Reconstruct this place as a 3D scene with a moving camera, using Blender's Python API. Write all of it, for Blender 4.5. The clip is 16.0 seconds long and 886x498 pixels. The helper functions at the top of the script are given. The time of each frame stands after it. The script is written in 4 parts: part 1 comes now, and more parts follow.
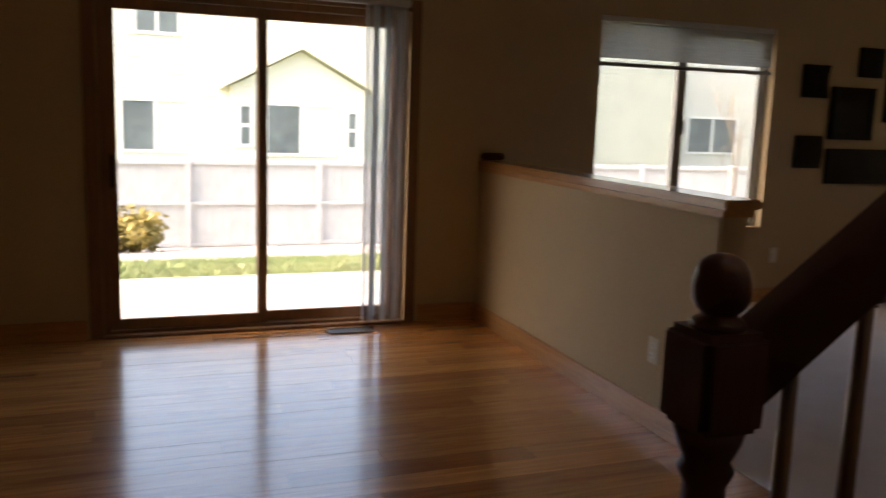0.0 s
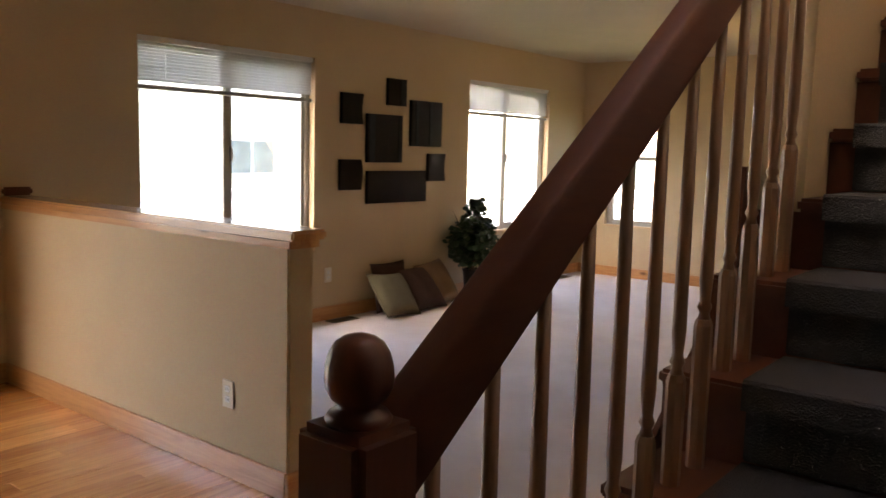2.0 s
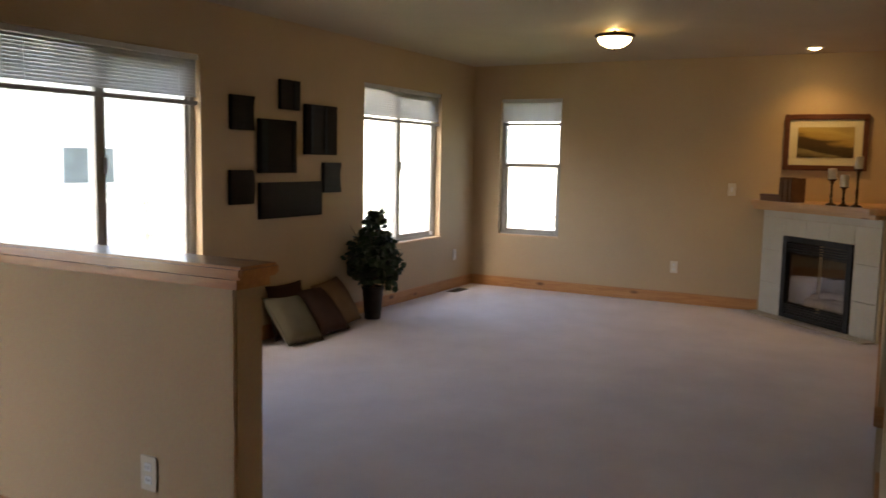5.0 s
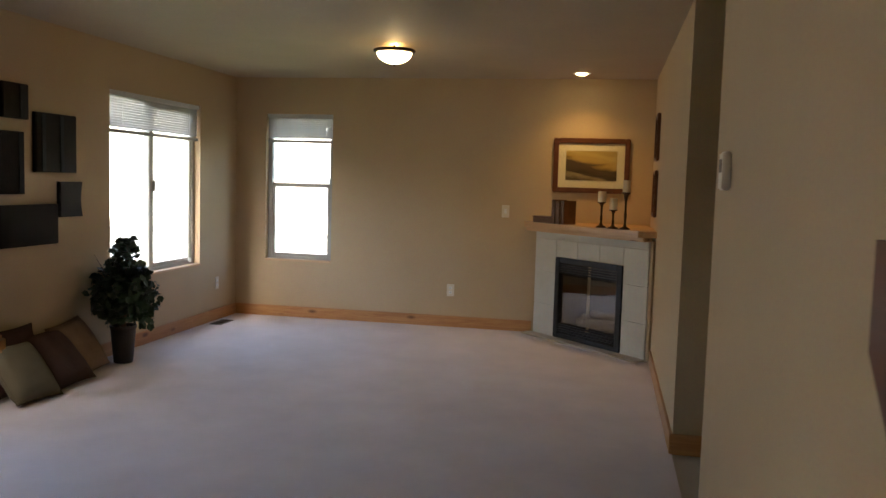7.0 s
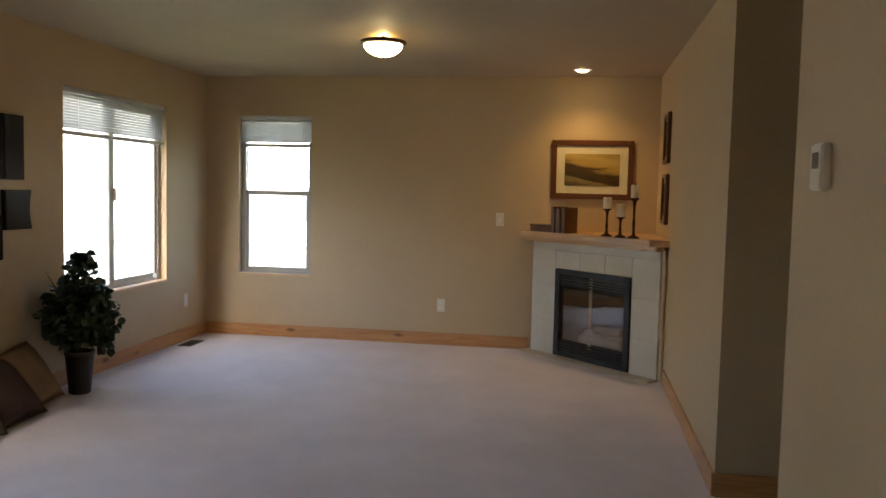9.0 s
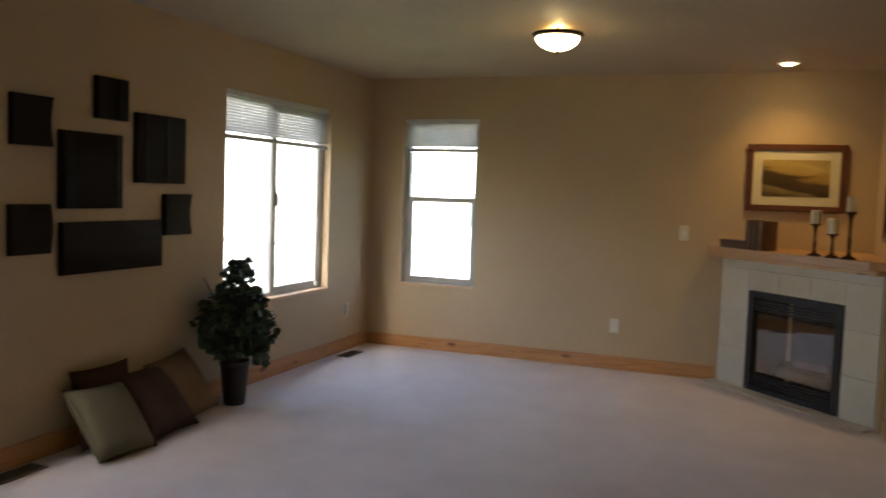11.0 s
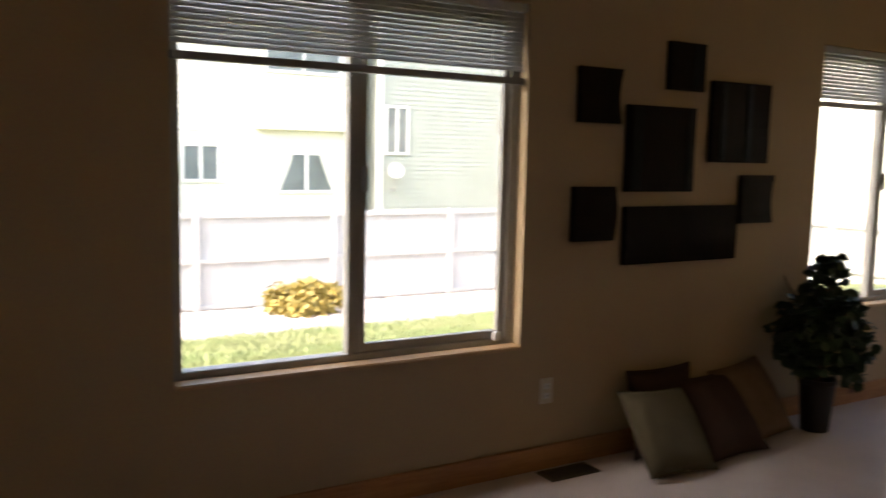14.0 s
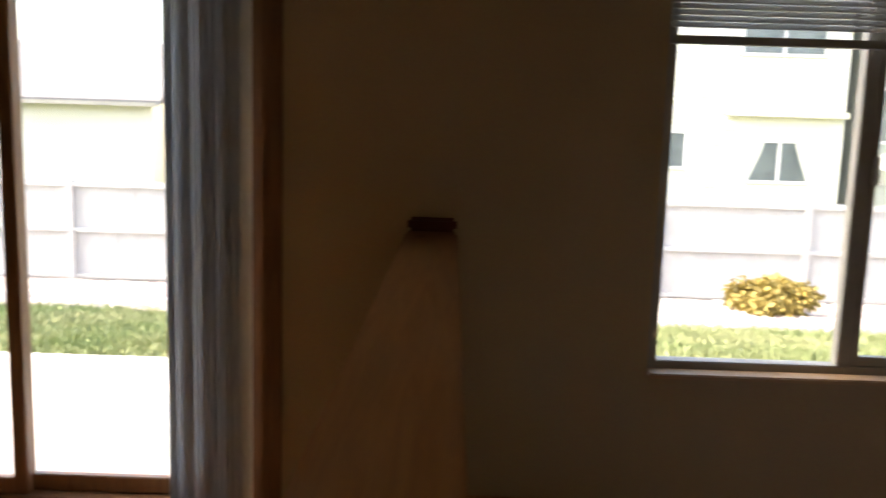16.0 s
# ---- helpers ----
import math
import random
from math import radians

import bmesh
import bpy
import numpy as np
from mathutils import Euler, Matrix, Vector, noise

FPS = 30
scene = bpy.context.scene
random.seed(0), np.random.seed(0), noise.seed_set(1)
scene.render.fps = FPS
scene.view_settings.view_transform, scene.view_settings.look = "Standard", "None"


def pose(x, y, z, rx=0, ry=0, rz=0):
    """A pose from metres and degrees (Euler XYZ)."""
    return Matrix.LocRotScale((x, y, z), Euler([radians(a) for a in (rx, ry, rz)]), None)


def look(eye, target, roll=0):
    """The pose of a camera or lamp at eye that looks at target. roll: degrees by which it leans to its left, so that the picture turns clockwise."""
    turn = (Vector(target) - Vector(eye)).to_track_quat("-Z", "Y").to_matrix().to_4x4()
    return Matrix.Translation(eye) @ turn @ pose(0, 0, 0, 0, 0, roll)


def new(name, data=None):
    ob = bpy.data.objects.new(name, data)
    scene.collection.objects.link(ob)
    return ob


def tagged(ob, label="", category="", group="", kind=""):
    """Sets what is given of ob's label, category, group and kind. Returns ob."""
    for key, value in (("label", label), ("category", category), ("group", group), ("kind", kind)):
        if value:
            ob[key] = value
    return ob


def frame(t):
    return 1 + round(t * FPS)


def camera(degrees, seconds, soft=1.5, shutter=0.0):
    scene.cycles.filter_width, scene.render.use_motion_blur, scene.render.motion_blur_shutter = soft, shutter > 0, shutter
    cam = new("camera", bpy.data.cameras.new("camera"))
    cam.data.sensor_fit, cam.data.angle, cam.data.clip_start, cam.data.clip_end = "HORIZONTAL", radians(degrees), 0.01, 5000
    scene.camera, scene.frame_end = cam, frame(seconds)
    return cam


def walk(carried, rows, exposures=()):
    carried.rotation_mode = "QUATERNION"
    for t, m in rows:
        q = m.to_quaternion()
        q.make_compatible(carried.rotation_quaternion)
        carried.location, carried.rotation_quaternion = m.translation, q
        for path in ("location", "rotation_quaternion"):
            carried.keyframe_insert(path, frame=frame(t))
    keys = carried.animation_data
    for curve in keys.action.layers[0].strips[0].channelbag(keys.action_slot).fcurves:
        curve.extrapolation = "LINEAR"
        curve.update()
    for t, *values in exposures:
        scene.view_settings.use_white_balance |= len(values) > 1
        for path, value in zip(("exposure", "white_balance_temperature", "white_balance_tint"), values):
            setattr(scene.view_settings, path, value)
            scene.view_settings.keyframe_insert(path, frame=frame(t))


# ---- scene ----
cam = camera(56.4, 16.0, soft=1.5, shutter=0.5)
PATH = [
    (0, (-0.103, 0.325, 1.362), (0.589, 2.174, 1.042), 2.0),
    (0.5, (-0.060, 0.357, 1.363), (0.892, 2.089, 1.057), 2.0),
    (1, (-0.022, 0.381, 1.374), (1.222, 1.921, 1.084), 2.4),
    (1.5, (-0.018, 0.462, 1.389), (1.415, 1.832, 1.125), 1.5),
    (2, (-0.032, 0.543, 1.394), (1.519, 1.785, 1.157), 1.5),
    (2.5, (-0.045, 0.590, 1.410), (1.545, 1.778, 1.162), 1.6),
    (3, (-0.016, 0.698, 1.413), (1.564, 1.899, 1.166), 2.3),
    (3.2, (0.011, 0.750, 1.421), (1.593, 1.953, 1.200), 1.9),
    (5.3, (0.240, 1.309, 1.405), (2.039, 2.161, 1.213), 0.8),
    (5.5, (0.295, 1.341, 1.418), (2.127, 2.126, 1.247), 0.6),
    (6, (0.412, 1.408, 1.412), (2.310, 2.012, 1.232), 2.2),
    (6.5, (0.505, 1.486, 1.413), (2.442, 1.951, 1.230), 2.4),
    (7, (0.608, 1.621, 1.445), (2.564, 2.007, 1.281), 1.7),
    (7.5, (0.711, 1.730, 1.414), (2.667, 2.100, 1.220), 1.3),
    (8, (0.875, 1.784, 1.415), (2.845, 2.073, 1.223), 1.4),
    (8.2, (0.946, 1.801, 1.414), (2.918, 2.096, 1.254), 1.5),
    (10.3, (1.509, 2.033, 1.422), (3.469, 2.405, 1.272), 0.6),
    (10.5, (1.572, 2.027, 1.415), (3.515, 2.479, 1.274), 0.7),
    (11, (1.702, 2.026, 1.433), (3.566, 2.738, 1.295), 2.0),
    (11.5, (1.805, 2.049, 1.413), (3.607, 2.899, 1.239), 1.7),
    (12, (1.932, 2.145, 1.451), (3.679, 3.112, 1.329), 1.6),
    (12.5, (2.040, 2.257, 1.473), (3.686, 3.382, 1.310), 1.6),
    (13, (2.162, 2.350, 1.442), (3.654, 3.670, 1.268), 1.9),
    (13.5, (2.217, 2.428, 1.436), (3.491, 3.957, 1.234), 2.2),
    (14, (2.259, 2.475, 1.428), (3.270, 4.186, 1.203), 1.3),
    (14.5, (2.254, 2.506, 1.425), (3.019, 4.338, 1.180), 1.1),
    (15, (2.231, 2.555, 1.440), (2.714, 4.477, 1.174), 1.5),
    (15.5, (2.226, 2.560, 1.442), (2.463, 4.526, 1.158), 1.5),
    (16, (2.182, 2.554, 1.424), (2.166, 4.533, 1.139), 1.8),
]
EXPOSURES = [(0.0, 2.65, 7600, 16), (1.0, 3.45, 7500, 16), (2.0, 4.3, 7200, 16), (3.0, 4.3, 7000, 14), (5.5, 3.55, 6700, 12), (8.0, 3.85, 6300, 8), (11.0, 3.65, 6300, 8), (12.5, 3.5, 6600, 11), (13.5, 3.35, 7000, 14), (14.5, 2.4, 7200, 15), (15.5, 2.45, 7150, 15), (16.0, 2.8, 7200, 14)]
walk(cam, [(t, look(eye, target, roll)) for t, eye, target, roll in PATH], EXPOSURES)

# ---- world and lights ----
world = bpy.data.worlds.new("sky")
scene.world = world
world.use_nodes = True
wt = world.node_tree
sky = wt.nodes.new("ShaderNodeTexSky")
sky.sky_type = 'NISHITA'
sky.sun_disc = False
sky.sun_elevation = radians(45)
sky.sun_rotation = radians(265)
sky.air_density, sky.dust_density, sky.ozone_density = 1.0, 4.0, 1.0
wt.links.new(sky.outputs[0], wt.nodes["Background"].inputs[0])
wt.nodes["Background"].inputs[1].default_value = 0.15

sun_data = bpy.data.lights.new("sun", 'SUN')
sun_data.energy, sun_data.angle, sun_data.color = 0.62, radians(40), (1.0, 0.98, 0.95)
sun = new("sun", sun_data)
sun.matrix_basis = look((-30, -3, 30), (0, 0, 0))

# recessed lamp over the fireplace
spot_data = bpy.data.lights.new("recessed_spot", 'SPOT')
spot_data.energy, spot_data.color, spot_data.spot_size, spot_data.spot_blend = 2.0, (1.0, 0.60, 0.20), radians(120), 0.9
spot_data.shadow_soft_size = 0.05
spot = new("recessed_spot_bulb", spot_data)
spot.matrix_basis = look((8.19, 1.90, 2.41), (8.42, 1.80, 0))


# bulb of the flush ceiling light, above its glass dome
bulb_data = bpy.data.lights.new("ceiling_bulb", 'POINT')
bulb_data.energy, bulb_data.color, bulb_data.shadow_soft_size = 0.45, (1.0, 0.66, 0.24), 0.02
bulb = new("ceiling_light_bulb", bulb_data)
bulb.matrix_basis = pose(6.63, 3.22, 2.415)

# ---- materials ----
def material(name, rough=0.6, metal=0.0):
    m = bpy.data.materials.new(name)
    m.use_nodes = True
    b = m.node_tree.nodes["Principled BSDF"]
    b.inputs["Roughness"].default_value = rough
    b.inputs["Metallic"].default_value = metal
    return m, m.node_tree, b


def node(nt, kind, **values):
    n = nt.nodes.new(kind)
    for key, value in values.items():
        n.inputs[key.replace("_", " ")].default_value = value
    return n


def coords(nt, scale=(1, 1, 1), random_shift=False):
    c = nt.nodes.new("ShaderNodeTexCoord")
    mp = nt.nodes.new("ShaderNodeMapping")
    mp.inputs["Scale"].default_value = scale
    nt.links.new(c.outputs["Object"], mp.inputs["Vector"])
    if random_shift:
        info = nt.nodes.new("ShaderNodeObjectInfo")
        mul = nt.nodes.new("ShaderNodeVectorMath")
        mul.operation = 'SCALE'
        mul.inputs[0].default_value = (37, 53, 71)
        nt.links.new(info.outputs["Random"], mul.inputs["Scale"])
        nt.links.new(mul.outputs[0], mp.inputs["Location"])
    return mp.outputs["Vector"]


def ramp(nt, fac, *stops):
    r = nt.nodes.new("ShaderNodeValToRGB")
    e = r.color_ramp.elements
    while len(e) < len(stops):
        e.new(0.5)
    for k, (p, c) in enumerate(stops):
        e[k].position, e[k].color = p, (*c, 1)
    nt.links.new(fac, r.inputs[0])
    return r.outputs[0]


def blend(nt, fac, a, b, mode='MIX'):
    m = nt.nodes.new("ShaderNodeMix")
    m.data_type, m.blend_type = 'RGBA', mode
    for sock, v in ((m.inputs[0], fac), (m.inputs[6], a), (m.inputs[7], b)):
        if isinstance(v, (int, float)):
            sock.default_value = v
        elif isinstance(v, tuple):
            sock.default_value = (*v, 1)
        else:
            nt.links.new(v, sock)
    return m.outputs[2]


def bump(nt, bsdf, height, strength, distance):
    n = nt.nodes.new("ShaderNodeBump")
    n.inputs["Strength"].default_value = strength
    n.inputs["Distance"].default_value = distance
    nt.links.new(height, n.inputs["Height"])
    nt.links.new(n.outputs[0], bsdf.inputs["Normal"])


def mottled(name, c1, c2, rough=0.6, scale=6.0, fine=120.0, relief=0.2, dist=0.002, metal=0.0, shift=False, rvar=0.1):
    m, nt, b = material(name, rough, metal)
    v = coords(nt, random_shift=shift)
    n1 = node(nt, "ShaderNodeTexNoise", Scale=scale, Detail=5.0, Roughness=0.6)
    n2 = node(nt, "ShaderNodeTexNoise", Scale=fine, Detail=3.0)
    nt.links.new(v, n1.inputs["Vector"])
    nt.links.new(v, n2.inputs["Vector"])
    col = ramp(nt, n1.outputs["Fac"], (0.3, c1), (0.7, c2))
    col = blend(nt, 0.12, col, n2.outputs["Color"], 'OVERLAY')
    nt.links.new(col, b.inputs["Base Color"])
    rr = nt.nodes.new("ShaderNodeMapRange")
    rr.inputs[3].default_value, rr.inputs[4].default_value = max(0.02, rough - rvar), min(1, rough + rvar)
    nt.links.new(n1.outputs["Fac"], rr.inputs[0])
    nt.links.new(rr.outputs[0], b.inputs["Roughness"])
    if relief:
        bump(nt, b, n2.outputs["Fac"], relief, dist)
    return m


def wood(name, light, dark, rough=0.4, axis=0, knots=0.0, vary=0.0, coat=0.0, tone=4.0):
    m, nt, b = material(name, rough)
    s = [9.0, 9.0, 9.0]
    s[axis] = 0.7
    v = coords(nt, tuple(s), True)
    n1 = node(nt, "ShaderNodeTexNoise", Scale=tone, Detail=6.0, Roughness=0.65, Distortion=0.8)
    n2 = node(nt, "ShaderNodeTexNoise", Scale=22.0, Detail=4.0)
    nt.links.new(v, n1.inputs["Vector"])
    nt.links.new(v, n2.inputs["Vector"])
    col = ramp(nt, n1.outputs["Fac"], (0.32, dark), (0.62, light))
    col = blend(nt, 0.14, col, ramp(nt, n2.outputs["Fac"], (0.35, dark), (0.6, light)))
    if knots:
        s2 = [3.2, 3.2, 3.2]
        s2[axis] = 1.3
        vo = node(nt, "ShaderNodeTexVoronoi", Scale=1.6)
        nt.links.new(coords(nt, tuple(s2), True), vo.inputs["Vector"])
        kf = ramp(nt, vo.outputs["Distance"], (0.04, (1, 1, 1)), (0.13, (0, 0, 0)))
        k2 = nt.nodes.new("ShaderNodeMath")
        k2.operation = 'MULTIPLY'
        k2.inputs[1].default_value = knots
        nt.links.new(kf, k2.inputs[0])
        col = blend(nt, k2.outputs[0], col, (0.10, 0.035, 0.012))
    if vary:
        info = nt.nodes.new("ShaderNodeObjectInfo")
        tint = ramp(nt, info.outputs["Random"], (0.0, (0.62, 0.50, 0.42)), (0.35, (0.9, 0.86, 0.8)), (0.7, (1.05, 1.0, 0.95)), (1.0, (1.25, 1.22, 1.15)))
        col = blend(nt, vary, col, tint, 'MULTIPLY')
    nt.links.new(col, b.inputs["Base Color"])
    b.inputs["Coat Weight"].default_value = coat
    b.inputs["Coat Roughness"].default_value = 0.14
    bump(nt, b, n2.outputs["Fac"], 0.12, 0.001)
    return m


def plain_glow(name, color, strength):
    m, nt, b = material(name, 0.4)
    b.inputs["Base Color"].default_value = (*color, 1)
    b.inputs["Emission Color"].default_value = (*color, 1)
    b.inputs["Emission Strength"].default_value = strength
    return m


def glass_material(name, least):
    m = bpy.data.materials.new(name)
    m.use_nodes = True
    nt = m.node_tree
    nt.nodes.clear()
    out = nt.nodes.new("ShaderNodeOutputMaterial")
    mix = nt.nodes.new("ShaderNodeMixShader")
    tr = nt.nodes.new("ShaderNodeBsdfTransparent")
    gl = nt.nodes.new("ShaderNodeBsdfGlossy")
    fr = nt.nodes.new("ShaderNodeLayerWeight")
    fr.inputs["Blend"].default_value = 0.25
    low = nt.nodes.new("ShaderNodeMath")
    low.operation = 'MULTIPLY_ADD'
    low.inputs[1].default_value, low.inputs[2].default_value = 0.35, least
    nt.links.new(fr.outputs["Facing"], low.inputs[0])
    gl.inputs["Roughness"].default_value = 0.01
    tr.inputs["Color"].default_value = (0.97, 0.98, 0.975, 1)
    nt.links.new(low.outputs[0], mix.inputs[0])
    nt.links.new(tr.outputs[0], mix.inputs[1])
    nt.links.new(gl.outputs[0], mix.inputs[2])
    nt.links.new(mix.outputs[0], out.inputs[0])
    return m


PAINT = mottled("tan_wall_paint", (0.475, 0.350, 0.205), (0.515, 0.382, 0.228), 0.75, 1.5, 90, 0.25, 0.003)
CEIL = mottled("ceiling_paint", (0.45, 0.365, 0.255), (0.50, 0.41, 0.29), 0.7, 2.0, 45, 0.4, 0.004)
CARPET = mottled("mauve_grey_carpet", (0.70, 0.61, 0.585), (0.80, 0.71, 0.685), 0.95, 2.2, 260, 0.9, 0.008)
PINE = wood("knotty_pine", (0.55, 0.28, 0.10), (0.40, 0.17, 0.055), 0.38, 0, 0.85, 0.25, 0.3)
PINE_Y = wood("knotty_pine_y", (0.55, 0.28, 0.10), (0.40, 0.17, 0.055), 0.38, 1, 0.85, 0.25, 0.3)
PLANK = wood("hickory_plank", (0.72, 0.35, 0.115), (0.44, 0.165, 0.046), 0.26, 0, 0.0, 0.9, 1.0, 3.0)
PINE_CAP = wood("varnished_pine_cap", (0.52, 0.25, 0.085), (0.38, 0.155, 0.05), 0.3, 1, 0.85, 0.25, 1.0)
# the pine again, paler: daylight on the sills is put into the colour
SILLW = wood("pale_pine_sill", (0.66, 0.46, 0.27), (0.55, 0.35, 0.18), 0.4, 0, 0.6, 0.2, 0.3)
MANTELW = wood("pale_pine_mantel", (0.60, 0.36, 0.17), (0.48, 0.25, 0.10), 0.4, 0, 0.9, 0.1, 0.3)
STAIN = wood("dark_stained_wood", (0.115, 0.030, 0.010), (0.088, 0.021, 0.007), 0.62, 0, 0, 0.2, 0.0)
STAIN_Z = wood("dark_stained_upright_wood", (0.115, 0.032, 0.013), (0.085, 0.023, 0.010), 0.45, 2, 0, 0.2, 0.15)
BALW = wood("stained_baluster_wood", (0.24, 0.12, 0.06), (0.15, 0.07, 0.035), 0.4, 2, 0, 0.3, 0.3)
RUNNER = mottled("dark_stair_carpet", (0.020, 0.016, 0.014), (0.035, 0.028, 0.025), 0.95, 8, 240, 0.9, 0.006)
VINYL = mottled("window_vinyl", (0.33, 0.31, 0.28), (0.40, 0.38, 0.34), 0.45, 5, 80, 0.1, 0.001)
DOORFRAME = wood("brown_door_frame", (0.26, 0.13, 0.055), (0.17, 0.08, 0.035), 0.45, 2, 0, 0.1, 0.1)
GLASS = glass_material("window_glass", 0.02)
FPGLASS = glass_material("fireplace_glass", 0.11)
BLIND = mottled("blind_aluminium", (0.52, 0.52, 0.52), (0.60, 0.60, 0.60), 0.45, 5, 60, 0.05, 0.001)
blind_nt = BLIND.node_tree
thin = blind_nt.nodes.new("ShaderNodeBsdfTranslucent")
thin.inputs["Color"].default_value = (0.8, 0.8, 0.8, 1)
blind_mix = blind_nt.nodes.new("ShaderNodeMixShader")
blind_mix.inputs[0].default_value = 0.008
blind_nt.links.new(blind_nt.nodes["Principled BSDF"].outputs[0], blind_mix.inputs[1])
blind_nt.links.new(thin.outputs[0], blind_mix.inputs[2])
blind_nt.links.new(blind_mix.outputs[0], blind_nt.nodes["Material Output"].inputs[0])
BLINDRAIL = mottled("blind_rail_metal", (0.30, 0.29, 0.28), (0.36, 0.35, 0.34), 0.45, 5, 60, 0.05, 0.001)
VANE = mottled("vertical_blind_vinyl", (0.60, 0.63, 0.66), (0.70, 0.73, 0.76), 0.5, 5, 60, 0.1, 0.001, shift=True)
PLATE = mottled("almond_plastic", (0.66, 0.60, 0.48), (0.72, 0.66, 0.54), 0.4, 9, 60, 0.05, 0.001)
DARKMETAL = mottled("dark_bronze_metal", (0.05, 0.03, 0.02), (0.09, 0.055, 0.035), 0.4, 20, 150, 0.2, 0.001, 0.8)
VENTMETAL = mottled("brown_vent_metal", (0.10, 0.07, 0.05), (0.15, 0.11, 0.08), 0.5, 20, 150, 0.2, 0.001, 0.4)
BLACKMETAL = mottled("black_fireplace_metal", (0.012, 0.012, 0.014), (0.025, 0.024, 0.026), 0.45, 15, 150, 0.2, 0.001, 0.3)
SOOT = mottled("firebox_lining", (0.045, 0.038, 0.032), (0.10, 0.085, 0.07), 0.85, 7, 90, 0.5, 0.004)
LOG = mottled("ceramic_log", (0.07, 0.045, 0.03), (0.22, 0.15, 0.10), 0.9, 12, 70, 0.8, 0.01)
TILE = mottled("cream_tile", (0.50, 0.46, 0.37), (0.56, 0.52, 0.43), 0.35, 4, 60, 0.1, 0.001, shift=True)
HEARTH = mottled("beige_hearth_tile", (0.46, 0.37, 0.26), (0.54, 0.45, 0.33), 0.4, 5, 60, 0.2, 0.002, shift=True)
DECOR = mottled("dark_embossed_metal", (0.007, 0.0035, 0.003), (0.015, 0.007, 0.0055), 0.5, 12, 90, 0.5, 0.004, 0.0, True)
DECORB = mottled("dark_blue_grey_metal", (0.010, 0.010, 0.013), (0.020, 0.020, 0.025), 0.4, 12, 90, 0.5, 0.004, 0.2, True)
for dark in (DECOR, DECORB):
    dark.node_tree.nodes["Principled BSDF"].inputs["Specular IOR Level"].default_value = 0.07
SAGE = mottled("sage_cloth", (0.10, 0.083, 0.046), (0.13, 0.106, 0.06), 0.95, 8, 320, 0.8, 0.003)
BROWNCLOTH = mottled("dark_brown_cloth", (0.045, 0.018, 0.012), (0.066, 0.027, 0.018), 0.9, 8, 320, 0.8, 0.003)
TANCLOTH = mottled("tan_cloth", (0.19, 0.115, 0.062), (0.25, 0.155, 0.09), 0.95, 8, 320, 0.8, 0.003)
POT = mottled("dark_pot", (0.014, 0.009, 0.007), (0.026, 0.016, 0.012), 0.5, 10, 90, 0.3, 0.002)
LEAF = mottled("silk_leaf", (0.012, 0.030, 0.010), (0.032, 0.066, 0.02), 0.5, 14, 90, 0.2, 0.001, shift=True)
STEM = mottled("brown_stem", (0.07, 0.045, 0.025), (0.12, 0.08, 0.05), 0.8, 14, 90, 0.4, 0.003)
WAX = mottled("ivory_wax", (0.75, 0.66, 0.46), (0.80, 0.71, 0.52), 0.5, 10, 90, 0.1, 0.001)
FRAMEW = wood("mahogany_frame", (0.13, 0.045, 0.02), (0.07, 0.022, 0.012), 0.35, 0, 0, 0.1, 0.3)
MAT = mottled("cream_mat_board", (0.70, 0.62, 0.44), (0.74, 0.66, 0.48), 0.8, 10, 200, 0.1, 0.001)
BOOKA = mottled("brown_leather", (0.10, 0.045, 0.02), (0.16, 0.075, 0.035), 0.5, 15, 120, 0.4, 0.002)
DOMEGLASS = plain_glow("lamp_dome_glow", (1.0, 0.76, 0.38), 1.6)
BULB = plain_glow("recessed_bulb_glow", (1.0, 0.74, 0.36), 4.0)
CONCRETE = mottled("patio_concrete", (0.52, 0.51, 0.48), (0.62, 0.61, 0.58), 0.85, 1.5, 60, 0.4, 0.004)
GRASS = mottled("lawn_soil", (0.13, 0.17, 0.065), (0.20, 0.22, 0.09), 0.95, 2.5, 70, 0.8, 0.02)
BLADE = mottled("grass_blade", (0.19, 0.26, 0.10), (0.35, 0.36, 0.19), 0.8, 1.2, 40, 0, 0)
GRAVEL = mottled("pale_gravel_soil", (0.32, 0.28, 0.24), (0.44, 0.40, 0.35), 0.95, 4, 60, 0.8, 0.02)
PEBBLE = mottled("pale_pebble", (0.36, 0.30, 0.26), (0.62, 0.57, 0.52), 0.85, 1.7, 60, 0.3, 0.003)
FENCEW = mottled("weathered_fence_paint", (0.45, 0.45, 0.44), (0.55, 0.55, 0.535), 0.8, 3, 50, 0.4, 0.003, shift=True)
BUSHLEAF = mottled("yellow_green_leaf", (0.24, 0.19, 0.045), (0.40, 0.30, 0.08), 0.6, 6, 50, 0.2, 0.001)
CREAMSIDE = mottled("cream_siding", (0.70, 0.68, 0.61), (0.76, 0.74, 0.67), 0.7, 1.0, 40, 0.2, 0.002)
GREENSIDE = mottled("grey_green_siding", (0.36, 0.38, 0.34), (0.42, 0.44, 0.40), 0.7, 1.0, 40, 0.2, 0.002)
TANSIDE = mottled("pale_tan_siding", (0.58, 0.57, 0.52), (0.64, 0.63, 0.58), 0.7, 1.0, 40, 0.2, 0.002)
WHITETRIM = mottled("white_house_trim", (0.74, 0.74, 0.73), (0.80, 0.80, 0.79), 0.6, 3, 40, 0.1, 0.001)
